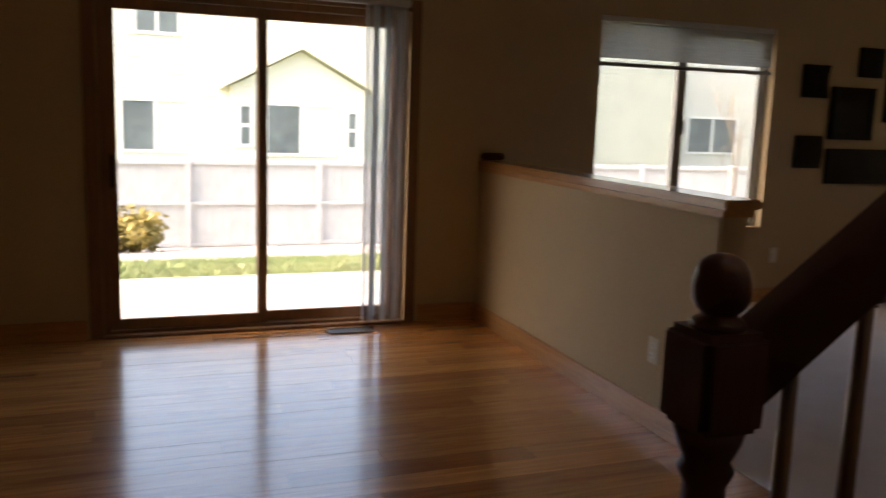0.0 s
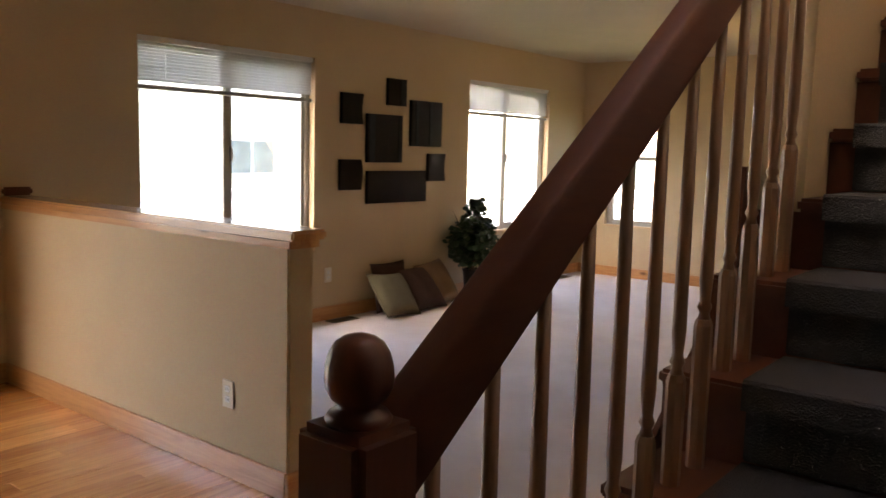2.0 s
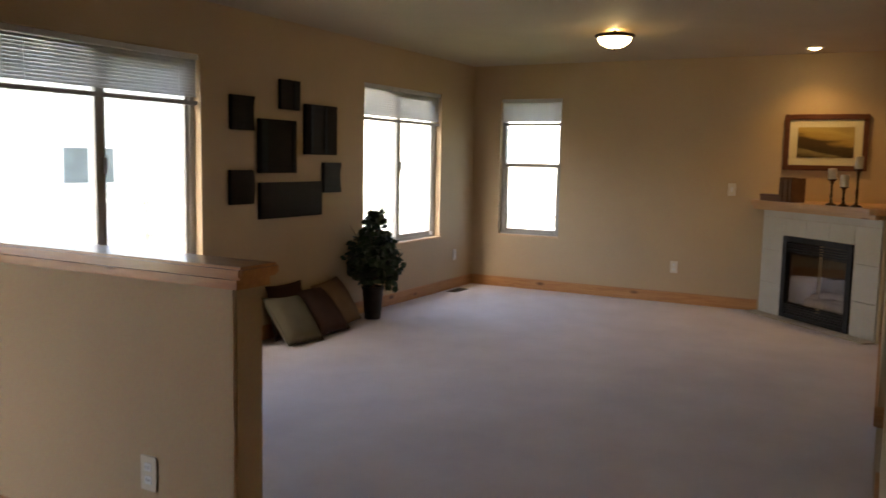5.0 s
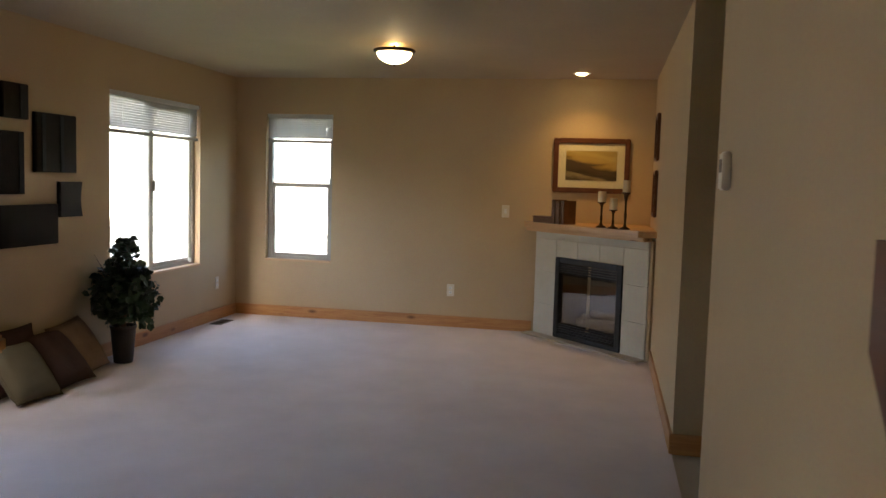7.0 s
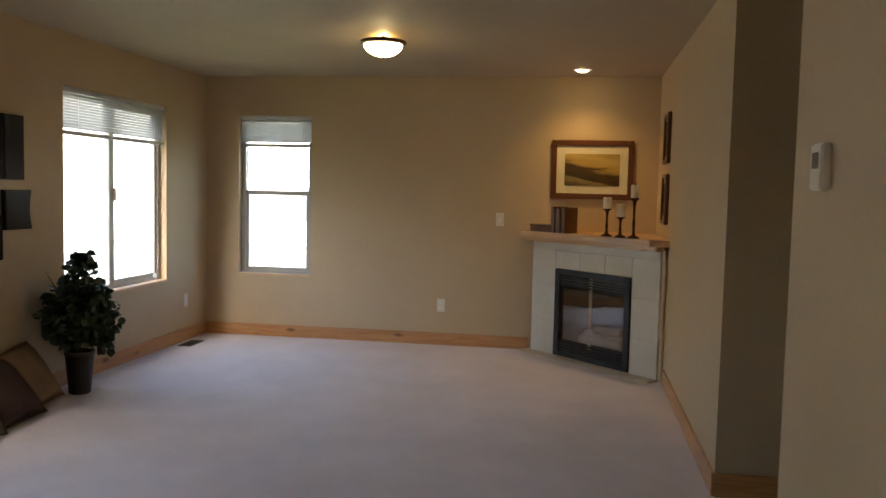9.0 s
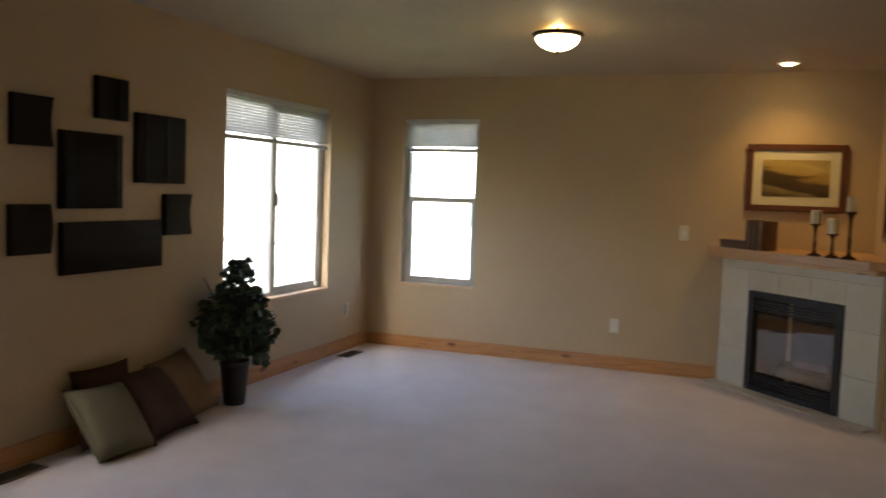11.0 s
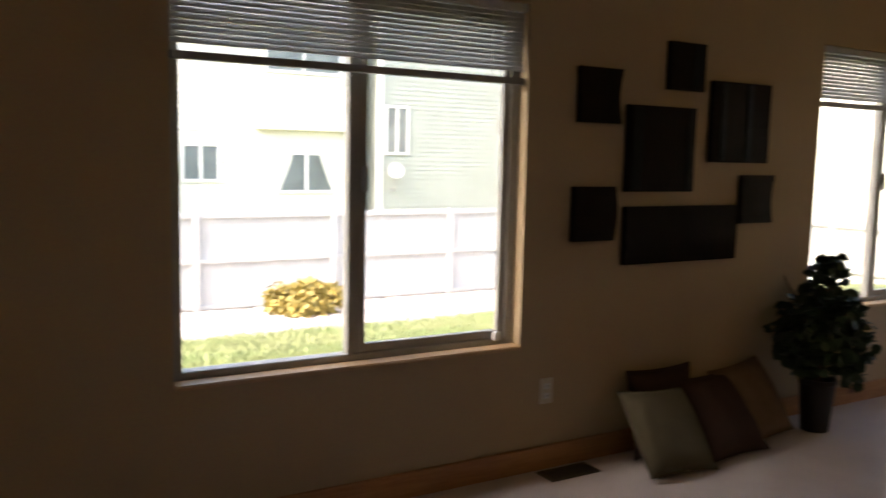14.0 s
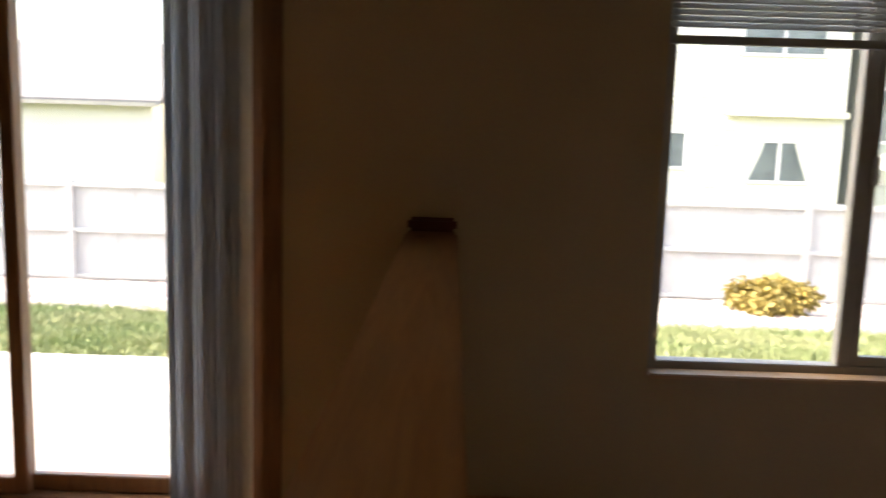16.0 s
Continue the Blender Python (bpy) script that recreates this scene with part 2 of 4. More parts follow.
YELLOWTRIM = mottled("yellow_gable_trim", (0.70, 0.66, 0.50), (0.76, 0.72, 0.56), 0.6, 3, 40, 0.1, 0.001)
SHINGLE = mottled("grey_shingles", (0.16, 0.16, 0.165), (0.24, 0.24, 0.245), 0.9, 6, 30, 0.8, 0.02)
FARGLASS = mottled("dark_house_window", (0.10, 0.12, 0.13), (0.20, 0.23, 0.24), 0.12, 1.2, 10, 0, 0, shift=True)
CURTAIN = mottled("pale_curtain", (0.55, 0.55, 0.50), (0.66, 0.66, 0.60), 0.8, 2, 30, 0.3, 0.005)
BARK = mottled("sapling_bark", (0.20, 0.15, 0.11), (0.32, 0.25, 0.19), 0.9, 15, 90, 0.5, 0.004)


def art_material():
    """Landscape print: golden sky, dark hill and a pale lake, laid out by height."""
    m, nt, b = material("landscape_print", 0.35)
    c = nt.nodes.new("ShaderNodeTexCoord")
    sep = nt.nodes.new("ShaderNodeSeparateXYZ")
    nt.links.new(c.outputs["Object"], sep.inputs[0])
    n = node(nt, "ShaderNodeTexNoise", Scale=9.0, Detail=5.0)
    mp = nt.nodes.new("ShaderNodeMapping")
    mp.inputs["Scale"].default_value = (0.5, 1, 2.2)
    nt.links.new(c.outputs["Object"], mp.inputs[0])
    nt.links.new(mp.outputs[0], n.inputs["Vector"])
    a = nt.nodes.new("ShaderNodeMath")
    a.operation = 'MULTIPLY_ADD'
    nt.links.new(n.outputs["Fac"], a.inputs[0])
    a.inputs[1].default_value = 0.16
    nt.links.new(sep.outputs[2], a.inputs[2])
    s2 = nt.nodes.new("ShaderNodeMath")
    s2.operation = 'MULTIPLY_ADD'
    nt.links.new(sep.outputs[0], s2.inputs[0])
    s2.inputs[1].default_value = -0.22
    nt.links.new(a.outputs[0], s2.inputs[2])
    r = nt.nodes.new("ShaderNodeMapRange")
    r.inputs[1].default_value, r.inputs[2].default_value = -0.10, 0.26
    nt.links.new(s2.outputs[0], r.inputs[0])
    col = ramp(nt, r.outputs[0], (0.0, (0.06, 0.035, 0.012)), (0.17, (0.30, 0.23, 0.10)), (0.25, (0.05, 0.03, 0.014)), (0.50, (0.10, 0.06, 0.025)), (0.60, (0.42, 0.27, 0.07)), (0.8, (0.52, 0.38, 0.12)), (1.0, (0.36, 0.25, 0.08)))
    nt.links.new(col, b.inputs["Base Color"])
    return m


ART = art_material()


# ---- building helpers ----
def thing(name, loc=(0, 0, 0), label="", category="", group="", kind="", rz=0.0):
    ob = new(name)
    ob.empty_display_size = 0.1
    ob.matrix_basis = pose(*loc, 0, 0, rz)
    return tagged(ob, label, category, group, kind)


def part(name, bm, mat, parent=None, label="", smooth=False):
    me = bpy.data.meshes.new(name)
    if smooth:
        for f in bm.faces:
            f.smooth = True
    bm.to_mesh(me)
    bm.free()
    me.materials.append(mat)
    ob = new(name, me)
    ob.parent = parent
    return tagged(ob, label)


def again(ob, m, parent=None):
    """Another object on the same mesh."""
    o = new(ob.name.split(".")[0], ob.data)
    o.parent = parent if parent else ob.parent
    o.matrix_basis = m
    return o


def box(bm, x0, x1, y0, y1, z0, z1, bevel=0.0):
    t = bmesh.new()
    bmesh.ops.create_cube(t, size=1)
    for v in t.verts:
        v.co = Vector((x0 + (v.co.x + 0.5) * (x1 - x0), y0 + (v.co.y + 0.5) * (y1 - y0), z0 + (v.co.z + 0.5) * (z1 - z0)))
    if bevel:
        bmesh.ops.bevel(t, geom=list(t.edges), offset=bevel, segments=2, affect='EDGES')
    join(bm, t)
    return bm


def join(bm, t):
    me = bpy.data.meshes.new("scratch")
    t.to_mesh(me)
    t.free()
    bm.from_mesh(me)
    bpy.data.meshes.remove(me)


def boxes(*rows, bevel=0.0):
    bm = bmesh.new()
    for r in rows:
        box(bm, *r, bevel=bevel)
    return bm


def lathe(profile, n=24, cx=0.0, cy=0.0, square=False):
    """A turned solid from (radius, height) pairs."""
    bm = bmesh.new()
    rings = []
    for r, z in profile:
        ring = []
        for k in range(n):
            a = 2 * math.pi * (k + 0.5) / n
            q = r / max(abs(math.cos(a)), abs(math.sin(a))) if square else r
            ring.append(bm.verts.new((cx + q * math.cos(a), cy + q * math.sin(a), z)))
        rings.append(ring)
    for a, b in zip(rings, rings[1:]):
        for k in range(n):
            bm.faces.new((a[k], a[(k + 1) % n], b[(k + 1) % n], b[k]))
    bm.faces.new(rings[0][::-1])
    bm.faces.new(rings[-1])
    return bm


def prism(points, d0, d1, plane="xz"):
    """An outline in one plane, drawn out between two depths along the third axis."""
    bm = bmesh.new()

    def at(p, d):
        return {"xz": (p[0], d, p[1]), "xy": (p[0], p[1], d), "yz": (d, p[0], p[1])}[plane]
    a = [bm.verts.new(at(p, d0)) for p in points]
    b = [bm.verts.new(at(p, d1)) for p in points]
    bm.faces.new(a)
    bm.faces.new(b[::-1])
    for k in range(len(points)):
        j = (k + 1) % len(points)
        bm.faces.new((a[j], a[k], b[k], b[j]))
    bmesh.ops.recalc_face_normals(bm, faces=bm.faces)
    return bm


def tube(p, q, r0, r1, n=8):
    p, q = Vector(p), Vector(q)
    bm = bmesh.new()
    rot = (q - p).to_track_quat('Z', 'Y').to_matrix()
    rings = []
    for c, r in ((p, r0), (q, r1)):
        rings.append([bm.verts.new(c + rot @ Vector((r * math.cos(2 * math.pi * k / n), r * math.sin(2 * math.pi * k / n), 0))) for k in range(n)])
    for k in range(n):
        bm.faces.new((rings[0][k], rings[0][(k + 1) % n], rings[1][(k + 1) % n], rings[1][k]))
    bm.faces.new(rings[0][::-1])
    bm.faces.new(rings[1])
    return bm


def wall_x(x0, x1, y0, y1, z0, z1, holes):
    """A wall along x with openings (x0, x1, z0, z1)."""
    bm = bmesh.new()
    last = x0
    for a, b, c, d in sorted(holes):
        if a > last:
            box(bm, last, a, y0, y1, z0, z1)
        if c > z0:
            box(bm, a, b, y0, y1, z0, c)
        if d < z1:
            box(bm, a, b, y0, y1, d, z1)
        last = b
    if x1 > last:
        box(bm, last, x1, y0, y1, z0, z1)
    return bm


def wall_y(y0, y1, x0, x1, z0, z1, holes):
    bm = wall_x(y0, y1, x0, x1, z0, z1, holes)
    for v in bm.verts:
        v.co = Vector((v.co.y, v.co.x, v.co.z))
    bmesh.ops.reverse_faces(bm, faces=bm.faces)
    return bm


# ---- plan ----
N, E, CH = 5.40, 8.60, 2.44         # north wall, east wall, ceiling
WEST, SOUTH = -2.60, -2.60
HWX, HWY = 2.04, 2.955              # half wall: west face and south end
W1 = (2.895, 4.395, 0.58, 2.078)
W2 = (6.385, 7.83, 0.58, 2.078)
W3 = (4.36, 5.072, 0.58, 2.078)
SD = (-0.30, 1.53, 0.0, 1.99)
STY = 1.20                          # side face of the stair and of the wall beside it
NOSE, RUN, RISE = 0.385, 0.223, 0.1635
STAIRWALL = 1.98                    # where the wall beside the stair begins

tagged(part("wall_north", wall_x(WEST - 0.15, E + 0.15, N, N + 0.15, -0.3, CH, [SD, W1, W2]), PAINT), "tan painted wall with three daylight openings", "wall", kind="structure")
tagged(part("wall_east", wall_y(1.1, N, E, E + 0.15, -0.3, CH, [W3]), PAINT), "tan painted wall with a tall narrow window", "wall", kind="structure")
tagged(part("wall_living_south", boxes((5.17, E + 0.15, 1.07, 1.22, 0, CH)), PAINT), "tan painted wall ending at a hall opening", "wall", kind="structure")
tagged(part("wall_hall_east", boxes((5.17, 5.29, SOUTH, 1.07, 0, CH)), PAINT), "tan painted hall wall in shade", "wall", kind="structure")
tagged(part("wall_stair", prism([(0.0, 0.0), (4.07, 0.0), (4.07, 5.2), (STAIRWALL, 5.2), (STAIRWALL, (STAIRWALL - NOSE) / RUN * RISE - 0.02), (NOSE + 0.15, 0.03), (NOSE + 0.15, 0.0)][1:], STY - 0.11, STY), PAINT), "tan painted wall beside and under the stair", "wall", kind="structure")
tagged(part("wall_hall_west", boxes((3.95, 4.07, SOUTH, STY - 0.11, 0, CH)), PAINT), "tan painted hall wall", "wall", kind="structure")
tagged(part("wall_stair_south", boxes((0.55, 3.95, 0.06, 0.18, 0, 5.2)), PAINT), "tan painted stairwell wall", "wall", kind="structure")
tagged(part("wall_west", boxes((WEST - 0.15, WEST, SOUTH - 0.15, N, 0, CH)), PAINT), "tan painted wall behind the dining floor", "wall", kind="structure")
tagged(part("wall_south", boxes((WEST, E + 0.15, SOUTH - 0.15, SOUTH, 0, CH)), PAINT), "tan painted wall behind the hall", "wall", kind="structure")
tagged(part("wall_stairwell_end", boxes((4.07, 4.19, 0.06, STY, CH + 0.2, 5.2), (0.43, 0.55, 0.06, STY, CH + 0.2, 5.2)), PAINT), "tan painted upper stairwell wall", "wall", kind="structure")
tagged(part("ceiling", boxes((WEST - 0.15, E + 0.15, STY, N + 0.15, CH, CH + 0.2), (WEST - 0.15, 0.55, SOUTH - 0.15, STY, CH, CH + 0.2), (3.95, E + 0.15, SOUTH - 0.15, STY, CH, CH + 0.2), (0.55, 3.95, SOUTH - 0.15, 0.18, CH, CH + 0.2)), CEIL), "pale textured ceiling", "ceiling", kind="structure")
tagged(part("ceiling_stairwell", boxes((0.43, 4.19, 0.06, STY, 5.2, 5.3)), CEIL), "pale ceiling above the stairwell", "ceiling", kind="structure")
tagged(part("floor_slab", boxes((WEST - 0.15, E + 0.15, SOUTH - 0.15, N + 0.15, -0.3, -0.025)), CONCRETE), "concrete slab under the floors", "floor", kind="structure")
CARX = 2.12
tagged(part("floor_carpet", boxes((CARX, 4.07, STY, N, -0.02, 0.004), (4.07, E, 1.22, N, -0.02, 0.004)), CARPET), "mauve-grey cut-pile carpet over the living room", "carpet", kind="structure")
tagged(part("floor_hall", boxes((4.07, 5.17, SOUTH, 1.22, -0.02, 0.0)), HEARTH), "beige hall floor beyond the carpet", "floor", kind="structure")

# half wall with its pine cap
hw = thing("half_wall", (HWX, HWY, 0), "tan painted half wall with a knotty pine cap", "half wall", kind="structure")
part("wall_body", boxes((0, 0.13, 0, N - HWY, 0, 1.035), bevel=0.008), PAINT, hw)
part("pine_cap", boxes((-0.012, 0.168, -0.035, N - HWY, 1.035, 1.075), bevel=0.009), PINE_CAP, hw, "knotty pine cap board")
part("cap_moulding", boxes((-0.008, 0.0, -0.014, N - HWY, 1.005, 1.034), (0.13, 0.144, -0.014, N - HWY, 1.005, 1.034), (0, 0.13, -0.014, 0, 1.005, 1.034)), PINE_Y, hw)
# added dark piece: stands for shade and a knot on the cap's last stretch
part("cap_end_block", boxes((-0.005, 0.165, N - HWY - 0.03, N - HWY, 1.076, 1.125), bevel=0.012), STAIN, hw, "dark piece added for the shade and knot at the cap's end")


# ---- baseboards ----
def baseboard(x0, x1, y0, y1, along):
    bm = boxes((x0, x1, y0, y1, 0.0, 0.115), bevel=0.004)
    return tagged(part("baseboard", bm, PINE if along == "x" else PINE_Y), "knotty pine baseboard along the wall", "baseboard", kind="structure")


BT = 0.016
baseboard(HWX + 0.13 + BT, E, N - BT, N, "x")
baseboard(1.62, HWX - BT, N - BT, N, "x")
baseboard(WEST, SD[0] - 0.09, N - BT, N, "x")
baseboard(E - BT, E, 2.30, N - BT, "y")
baseboard(HWX - BT, HWX, HWY, N, "y")
baseboard(HWX + 0.13, HWX + 0.13 + BT, HWY, N, "y")
baseboard(HWX - BT, HWX + 0.13 + BT, HWY - BT, HWY, "x")
baseboard(5.17, 7.50, 1.22, 1.22 + BT, "x")
baseboard(5.17 - BT, 5.17, SOUTH, 1.22 + BT, "y")
baseboard(NOSE + 0.2, 4.07, STY, STY + BT, "x")
baseboard(WEST, WEST + BT, SOUTH, N - BT, "y")


# ---- windows ----
def window(name, w, h, sliding, label):
    """Vinyl window in a wall; local x along the wall, y into the wall, origin at the opening's lower left corner."""
    th = thing(name, label=label, category="window", kind="structure")
    f = 0.045
    y0, y1 = 0.06, 0.125
    part("window_frame", boxes((0, f, y0, y1, 0, h), (w - f, w, y0, y1, 0, h), (f, w - f, y0, y1, 0, f), (f, w - f, y0, y1, h - f, h), bevel=0.004), VINYL, th)
    if sliding:
        m = w * 0.482
        part("meeting_stile", boxes((m - 0.028, m + 0.028, y0 + 0.005, y1 - 0.01, f, h - f), bevel=0.004), VINYL, th)
        sash = part("sash", boxes((m + 0.029, m + 0.052, y0 + 0.012, y1 - 0.022, f, h - f), (w - f - 0.03, w - f, y0 + 0.012, y1 - 0.022, f, h - f), (m + 0.052, w - f - 0.03, y0 + 0.012, y1 - 0.022, f, f + 0.034), (m + 0.052, w - f - 0.03, y0 + 0.012, y1 - 0.022, h - f - 0.034, h - f), bevel=0.003), VINYL, th)
        part("latch", boxes((m + 0.03, m + 0.05, y0 - 0.012, y0 + 0.012, h * 0.5 - 0.05, h * 0.5 + 0.05), bevel=0.004), BLINDRAIL, sash)
        part("lift_clip", boxes((w - f - 0.06, w - f - 0.03, y0 - 0.015, y0 + 0.01, f - 0.01, f + 0.03), bevel=0.004), WHITETRIM, sash)
        panes = ((f, m - 0.028, f, h - f), (m + 0.052, w - f - 0.03, f + 0.034, h - f - 0.034))
    else:
        m = h * 0.52
        part("meeting_rail", boxes((f, w - f, y0 + 0.005, y1 - 0.01, m - 0.022, m + 0.022), bevel=0.004), VINYL, th)
        part("sash", boxes((f, f + 0.025, y0 + 0.012, y1 - 0.022, f, m - 0.023), (w - f - 0.025, w - f, y0 + 0.012, y1 - 0.022, f, m - 0.023), (f + 0.025, w - f - 0.025, y0 + 0.012, y1 - 0.022, f, f + 0.03), bevel=0.003), VINYL, th)
        panes = ((f, w - f, m + 0.022, h - f), (f + 0.025, w - f - 0.025, f + 0.03, m - 0.022))
    for a, b, c, d in panes:
        p = part("pane", boxes((a, b, 0.094, 0.098, c, d)), GLASS, th)
        p.visible_shadow = False
    part("window_sill", boxes((0.002, w - 0.002, -0.022, 0.06, -0.0, 0.018), bevel=0.005), SILLW, th, "knotty pine sill, coloured pale for the daylight on it")
    return th


def blind(w, top, bottom, label):
    """A raised mini blind; local x along the wall, y into it, origin at the head's left end."""
    th = thing("mini_blind", label=label, category="blind", group="mini blinds")
    part("head_rail", boxes((0.008, w - 0.008, 0.005, 0.045, -0.035, 0), bevel=0.003), BLIND, th)
    n = int((top - bottom - 0.08) / 0.0205)
    slat = None
    for k in range(n):
        m = pose(0, 0.026, -0.048 - k * 0.0205, 54, 0, 0)
        if slat is None:
            slat = part("slat", boxes((0.012, w - 0.012, -0.0125, 0.0125, -0.0008, 0.0008)), BLIND, th)
            slat.matrix_basis = m
        else:
            again(slat, m)
    drop = top - bottom
    part("bottom_rail", boxes((0.01, w - 0.01, 0.012, 0.042, -drop, -drop + 0.028), bevel=0.004), BLINDRAIL, th, "dark bottom rail of bunched slats")
    for x in (0.14 * w, 0.88 * w):
        part("ladder_cord", boxes((x, x + 0.003, 0.010, 0.012, -drop + 0.02, -0.02)), BLIND, th)
    return th


for name, (a, b, c, d), lab in (("window_1", W1, "wide sliding vinyl window with a pine sill"), ("window_2", W2, "sliding vinyl window beside the corner")):
    window(name, b - a, d - c, True, lab).matrix_basis = pose(a, N, c)
    blind(b - a, d, 1.74 if name == "window_1" else 1.75, "white aluminium mini blind raised to the window head").matrix_basis = pose(a, N + 0.005, d - 0.002)
window("window_3", W3[1] - W3[0], W3[3] - W3[2], False, "narrow single-hung vinyl window").matrix_basis = pose(E, W3[1], W3[2], 0, 0, -90)
blind(W3[1] - W3[0], W3[3], 1.79, "white aluminium mini blind on the narrow window").matrix_basis = pose(E + 0.005, W3[1], W3[3] - 0.002, 0, 0, -90)

# ---- sliding door ----
sd = thing("door_1", (SD[0], N, 0), "brown sliding patio door with two glass panels", "sliding door", kind="structure")
dw, dh = SD[1] - SD[0], SD[3]
part("door_frame", boxes((0, 0.04, 0.03, 0.14, 0, dh), (dw - 0.04, dw, 0.03, 0.14, 0, dh), (0.04, dw - 0.04, 0.03, 0.14, dh - 0.04, dh), (0.04, dw - 0.04, 0.03, 0.14, 0, 0.035), bevel=0.004), DOORFRAME, sd)
mid = 0.92
for a, b, y in ((0.04, mid + 0.03, 0.06), (mid - 0.03, dw - 0.04, 0.10)):
    panel = part("door_panel", boxes((a, a + 0.055, y - 0.018, y + 0.018, 0.037, dh - 0.042), (b - 0.055, b, y - 0.018, y + 0.018, 0.037, dh - 0.042), (a + 0.055, b - 0.055, y - 0.018, y + 0.018, 0.037, 0.10), (a + 0.055, b - 0.055, y - 0.018, y + 0.018, dh - 0.10, dh - 0.042), bevel=0.004), DOORFRAME, sd)
    g = part("pane", boxes((a + 0.055, b - 0.055, y - 0.003, y + 0.003, 0.10, dh - 0.10)), GLASS, panel)
    g.visible_shadow = False
    if a < 0.1:
        part("door_handle", boxes((a + 0.015, a + 0.04, y - 0.055, y - 0.018, 0.88, 1.08), bevel=0.008), DARKMETAL, panel)
part("casing", boxes((-0.075, 0.0, -0.014, 0.0, 0.0, dh + 0.07), (dw, dw + 0.07, -0.014, 0.0, 0.0, dh + 0.07), (0, dw, -0.014, 0, dh, dh + 0.07), bevel=0.003), DOORFRAME, sd)
part("threshold", boxes((0, dw, -0.03, 0.03, 0.0, 0.018), bevel=0.005), DOORFRAME, sd)

vb = thing("vertical_blind", (1.21, N, 0), "pale vertical blind vanes stacked beside the patio door", "blind")
part("track", boxes((-1.5, 0.30, -0.07, -0.02, dh + 0.02, dh + 0.06), bevel=0.004), BLIND, vb)
vane = None
for k in range(13):
    m = pose(0.03 + k * 0.0205, -0.05 + 0.004 * math.sin(k * 2.1), 0.03, 0, 0, 68 + 9 * math.sin(k * 1.7))
    if vane is None:
        bm = prism([(-0.043, 0.002), (-0.02, 0.006), (0.02, 0.006), (0.043, 0.002), (0.043, 0.0), (0.02, 0.0045), (-0.02, 0.0045), (-0.043, 0.0)], 0, dh - 0.012, "xy")
        vane = part("vane", bm, VANE, vb)
        vane.matrix_basis = m
    else:
        again(vane, m)

# ---- staircase ----
st = thing("staircase", (NOSE, STY, 0), "dark stained wooden stair with a dark carpet runner", "staircase", kind="structure")
WID = STY - 0.18
STEPS = 15
KX = STAIRWALL - NOSE
tread = part("tread", boxes((-0.03, RUN + 0.012, -WID, -0.001, RISE - 0.032, RISE), bevel=0.008), STAIN, st)
tread_in = part("tread", boxes((-0.03, RUN + 0.012, -WID, -0.112, RISE - 0.032, RISE), bevel=0.008), STAIN, st)
tread_in.matrix_basis = pose((STEPS - 1) * RUN, 0, (STEPS - 1) * RISE)
riser = part("riser", boxes((0.0, 0.018, -WID, -0.001, 0.0, RISE - 0.033)), STAIN, st)
runner = part("carpet_runner", prism([(-0.042, RISE - 0.045), (-0.031, RISE - 0.045), (-0.031, RISE + 0.001), (RUN - 0.013, RISE + 0.001), (RUN - 0.013, RISE + 0.012), (-0.036, RISE + 0.012), (-0.042, RISE + 0.006)], -WID + 0.1, -0.17), RUNNER, st)
runner_rise = part("riser_carpet", boxes((-0.012, -0.001, -WID + 0.1, -0.17, 0.014, RISE - 0.034), bevel=0.003), RUNNER, st)
for k in range(1, STEPS):
    if k < STEPS - 1:
        again(tread if k * RUN < KX - 0.15 else tread_in, pose(k * RUN, 0, k * RISE))
    again(riser, pose(k * RUN, 0, k * RISE))
    again(runner, pose(k * RUN, 0, k * RISE))
    again(runner_rise, pose(k * RUN, 0, k * RISE))
sl = RISE / RUN
SX = 1.71
part("stringer", prism([(x - NOSE, z) for x, z in ((0.56, 0.0), (0.70, 0.0), (1.60, 0.84), (1.98, 1.20), (1.98, 1.375), (1.91, 1.375), (1.88, 1.14), (0.56, 0.13))], 0.002, 0.014), STAIN, st, "stained skirt board along the open side")
part("soffit", prism([(0.2, -0.02 + 0.03), (0.5, 0.03), (3.6, 3.1 * sl), (3.6, 3.1 * sl + 0.1), (0.5, 0.13)], -WID, -0.12), PAINT, st)

RAILY = 1.10
bal = thing("stair_balustrade", (NOSE, RAILY, 0), "stained stair balustrade with round-topped newel post", "balustrade")
nx = 0.537 - NOSE
part("newel_post", lathe([(0.040, 0.40), (0.040, 0.43), (0.030, 0.45), (0.026, 0.49), (0.034, 0.60), (0.031, 0.82), (0.025, 0.93), (0.034, 0.950), (0.028, 0.962), (0.038, 0.985), (0.043, 1.004)], 32, nx, 0), STAIN_Z, bal, smooth=True)
part("newel_block", boxes((nx - 0.046, nx + 0.046, -0.046, 0.046, 1.004, 1.126), bevel=0.010), STAIN_Z, bal)
part("newel_foot", boxes((nx - 0.046, nx + 0.046, -0.046, 0.046, RISE, 0.40), bevel=0.006), STAIN_Z, bal)
part("newel_finial", lathe([(0.032, 1.124), (0.034, 1.130), (0.030, 1.136), (0.021, 1.140), (0.021, 1.144), (0.028, 1.150), (0.0335, 1.160), (0.0350, 1.170), (0.0340, 1.183), (0.0305, 1.196), (0.0245, 1.206), (0.016, 1.2115), (0.007, 1.2142), (0.001, 1.2147)], 40, nx, 0), STAIN_Z, bal, "rounded acorn finial", smooth=True)


def railz(x):
    return 0.647 + 0.733 * (x + NOSE)


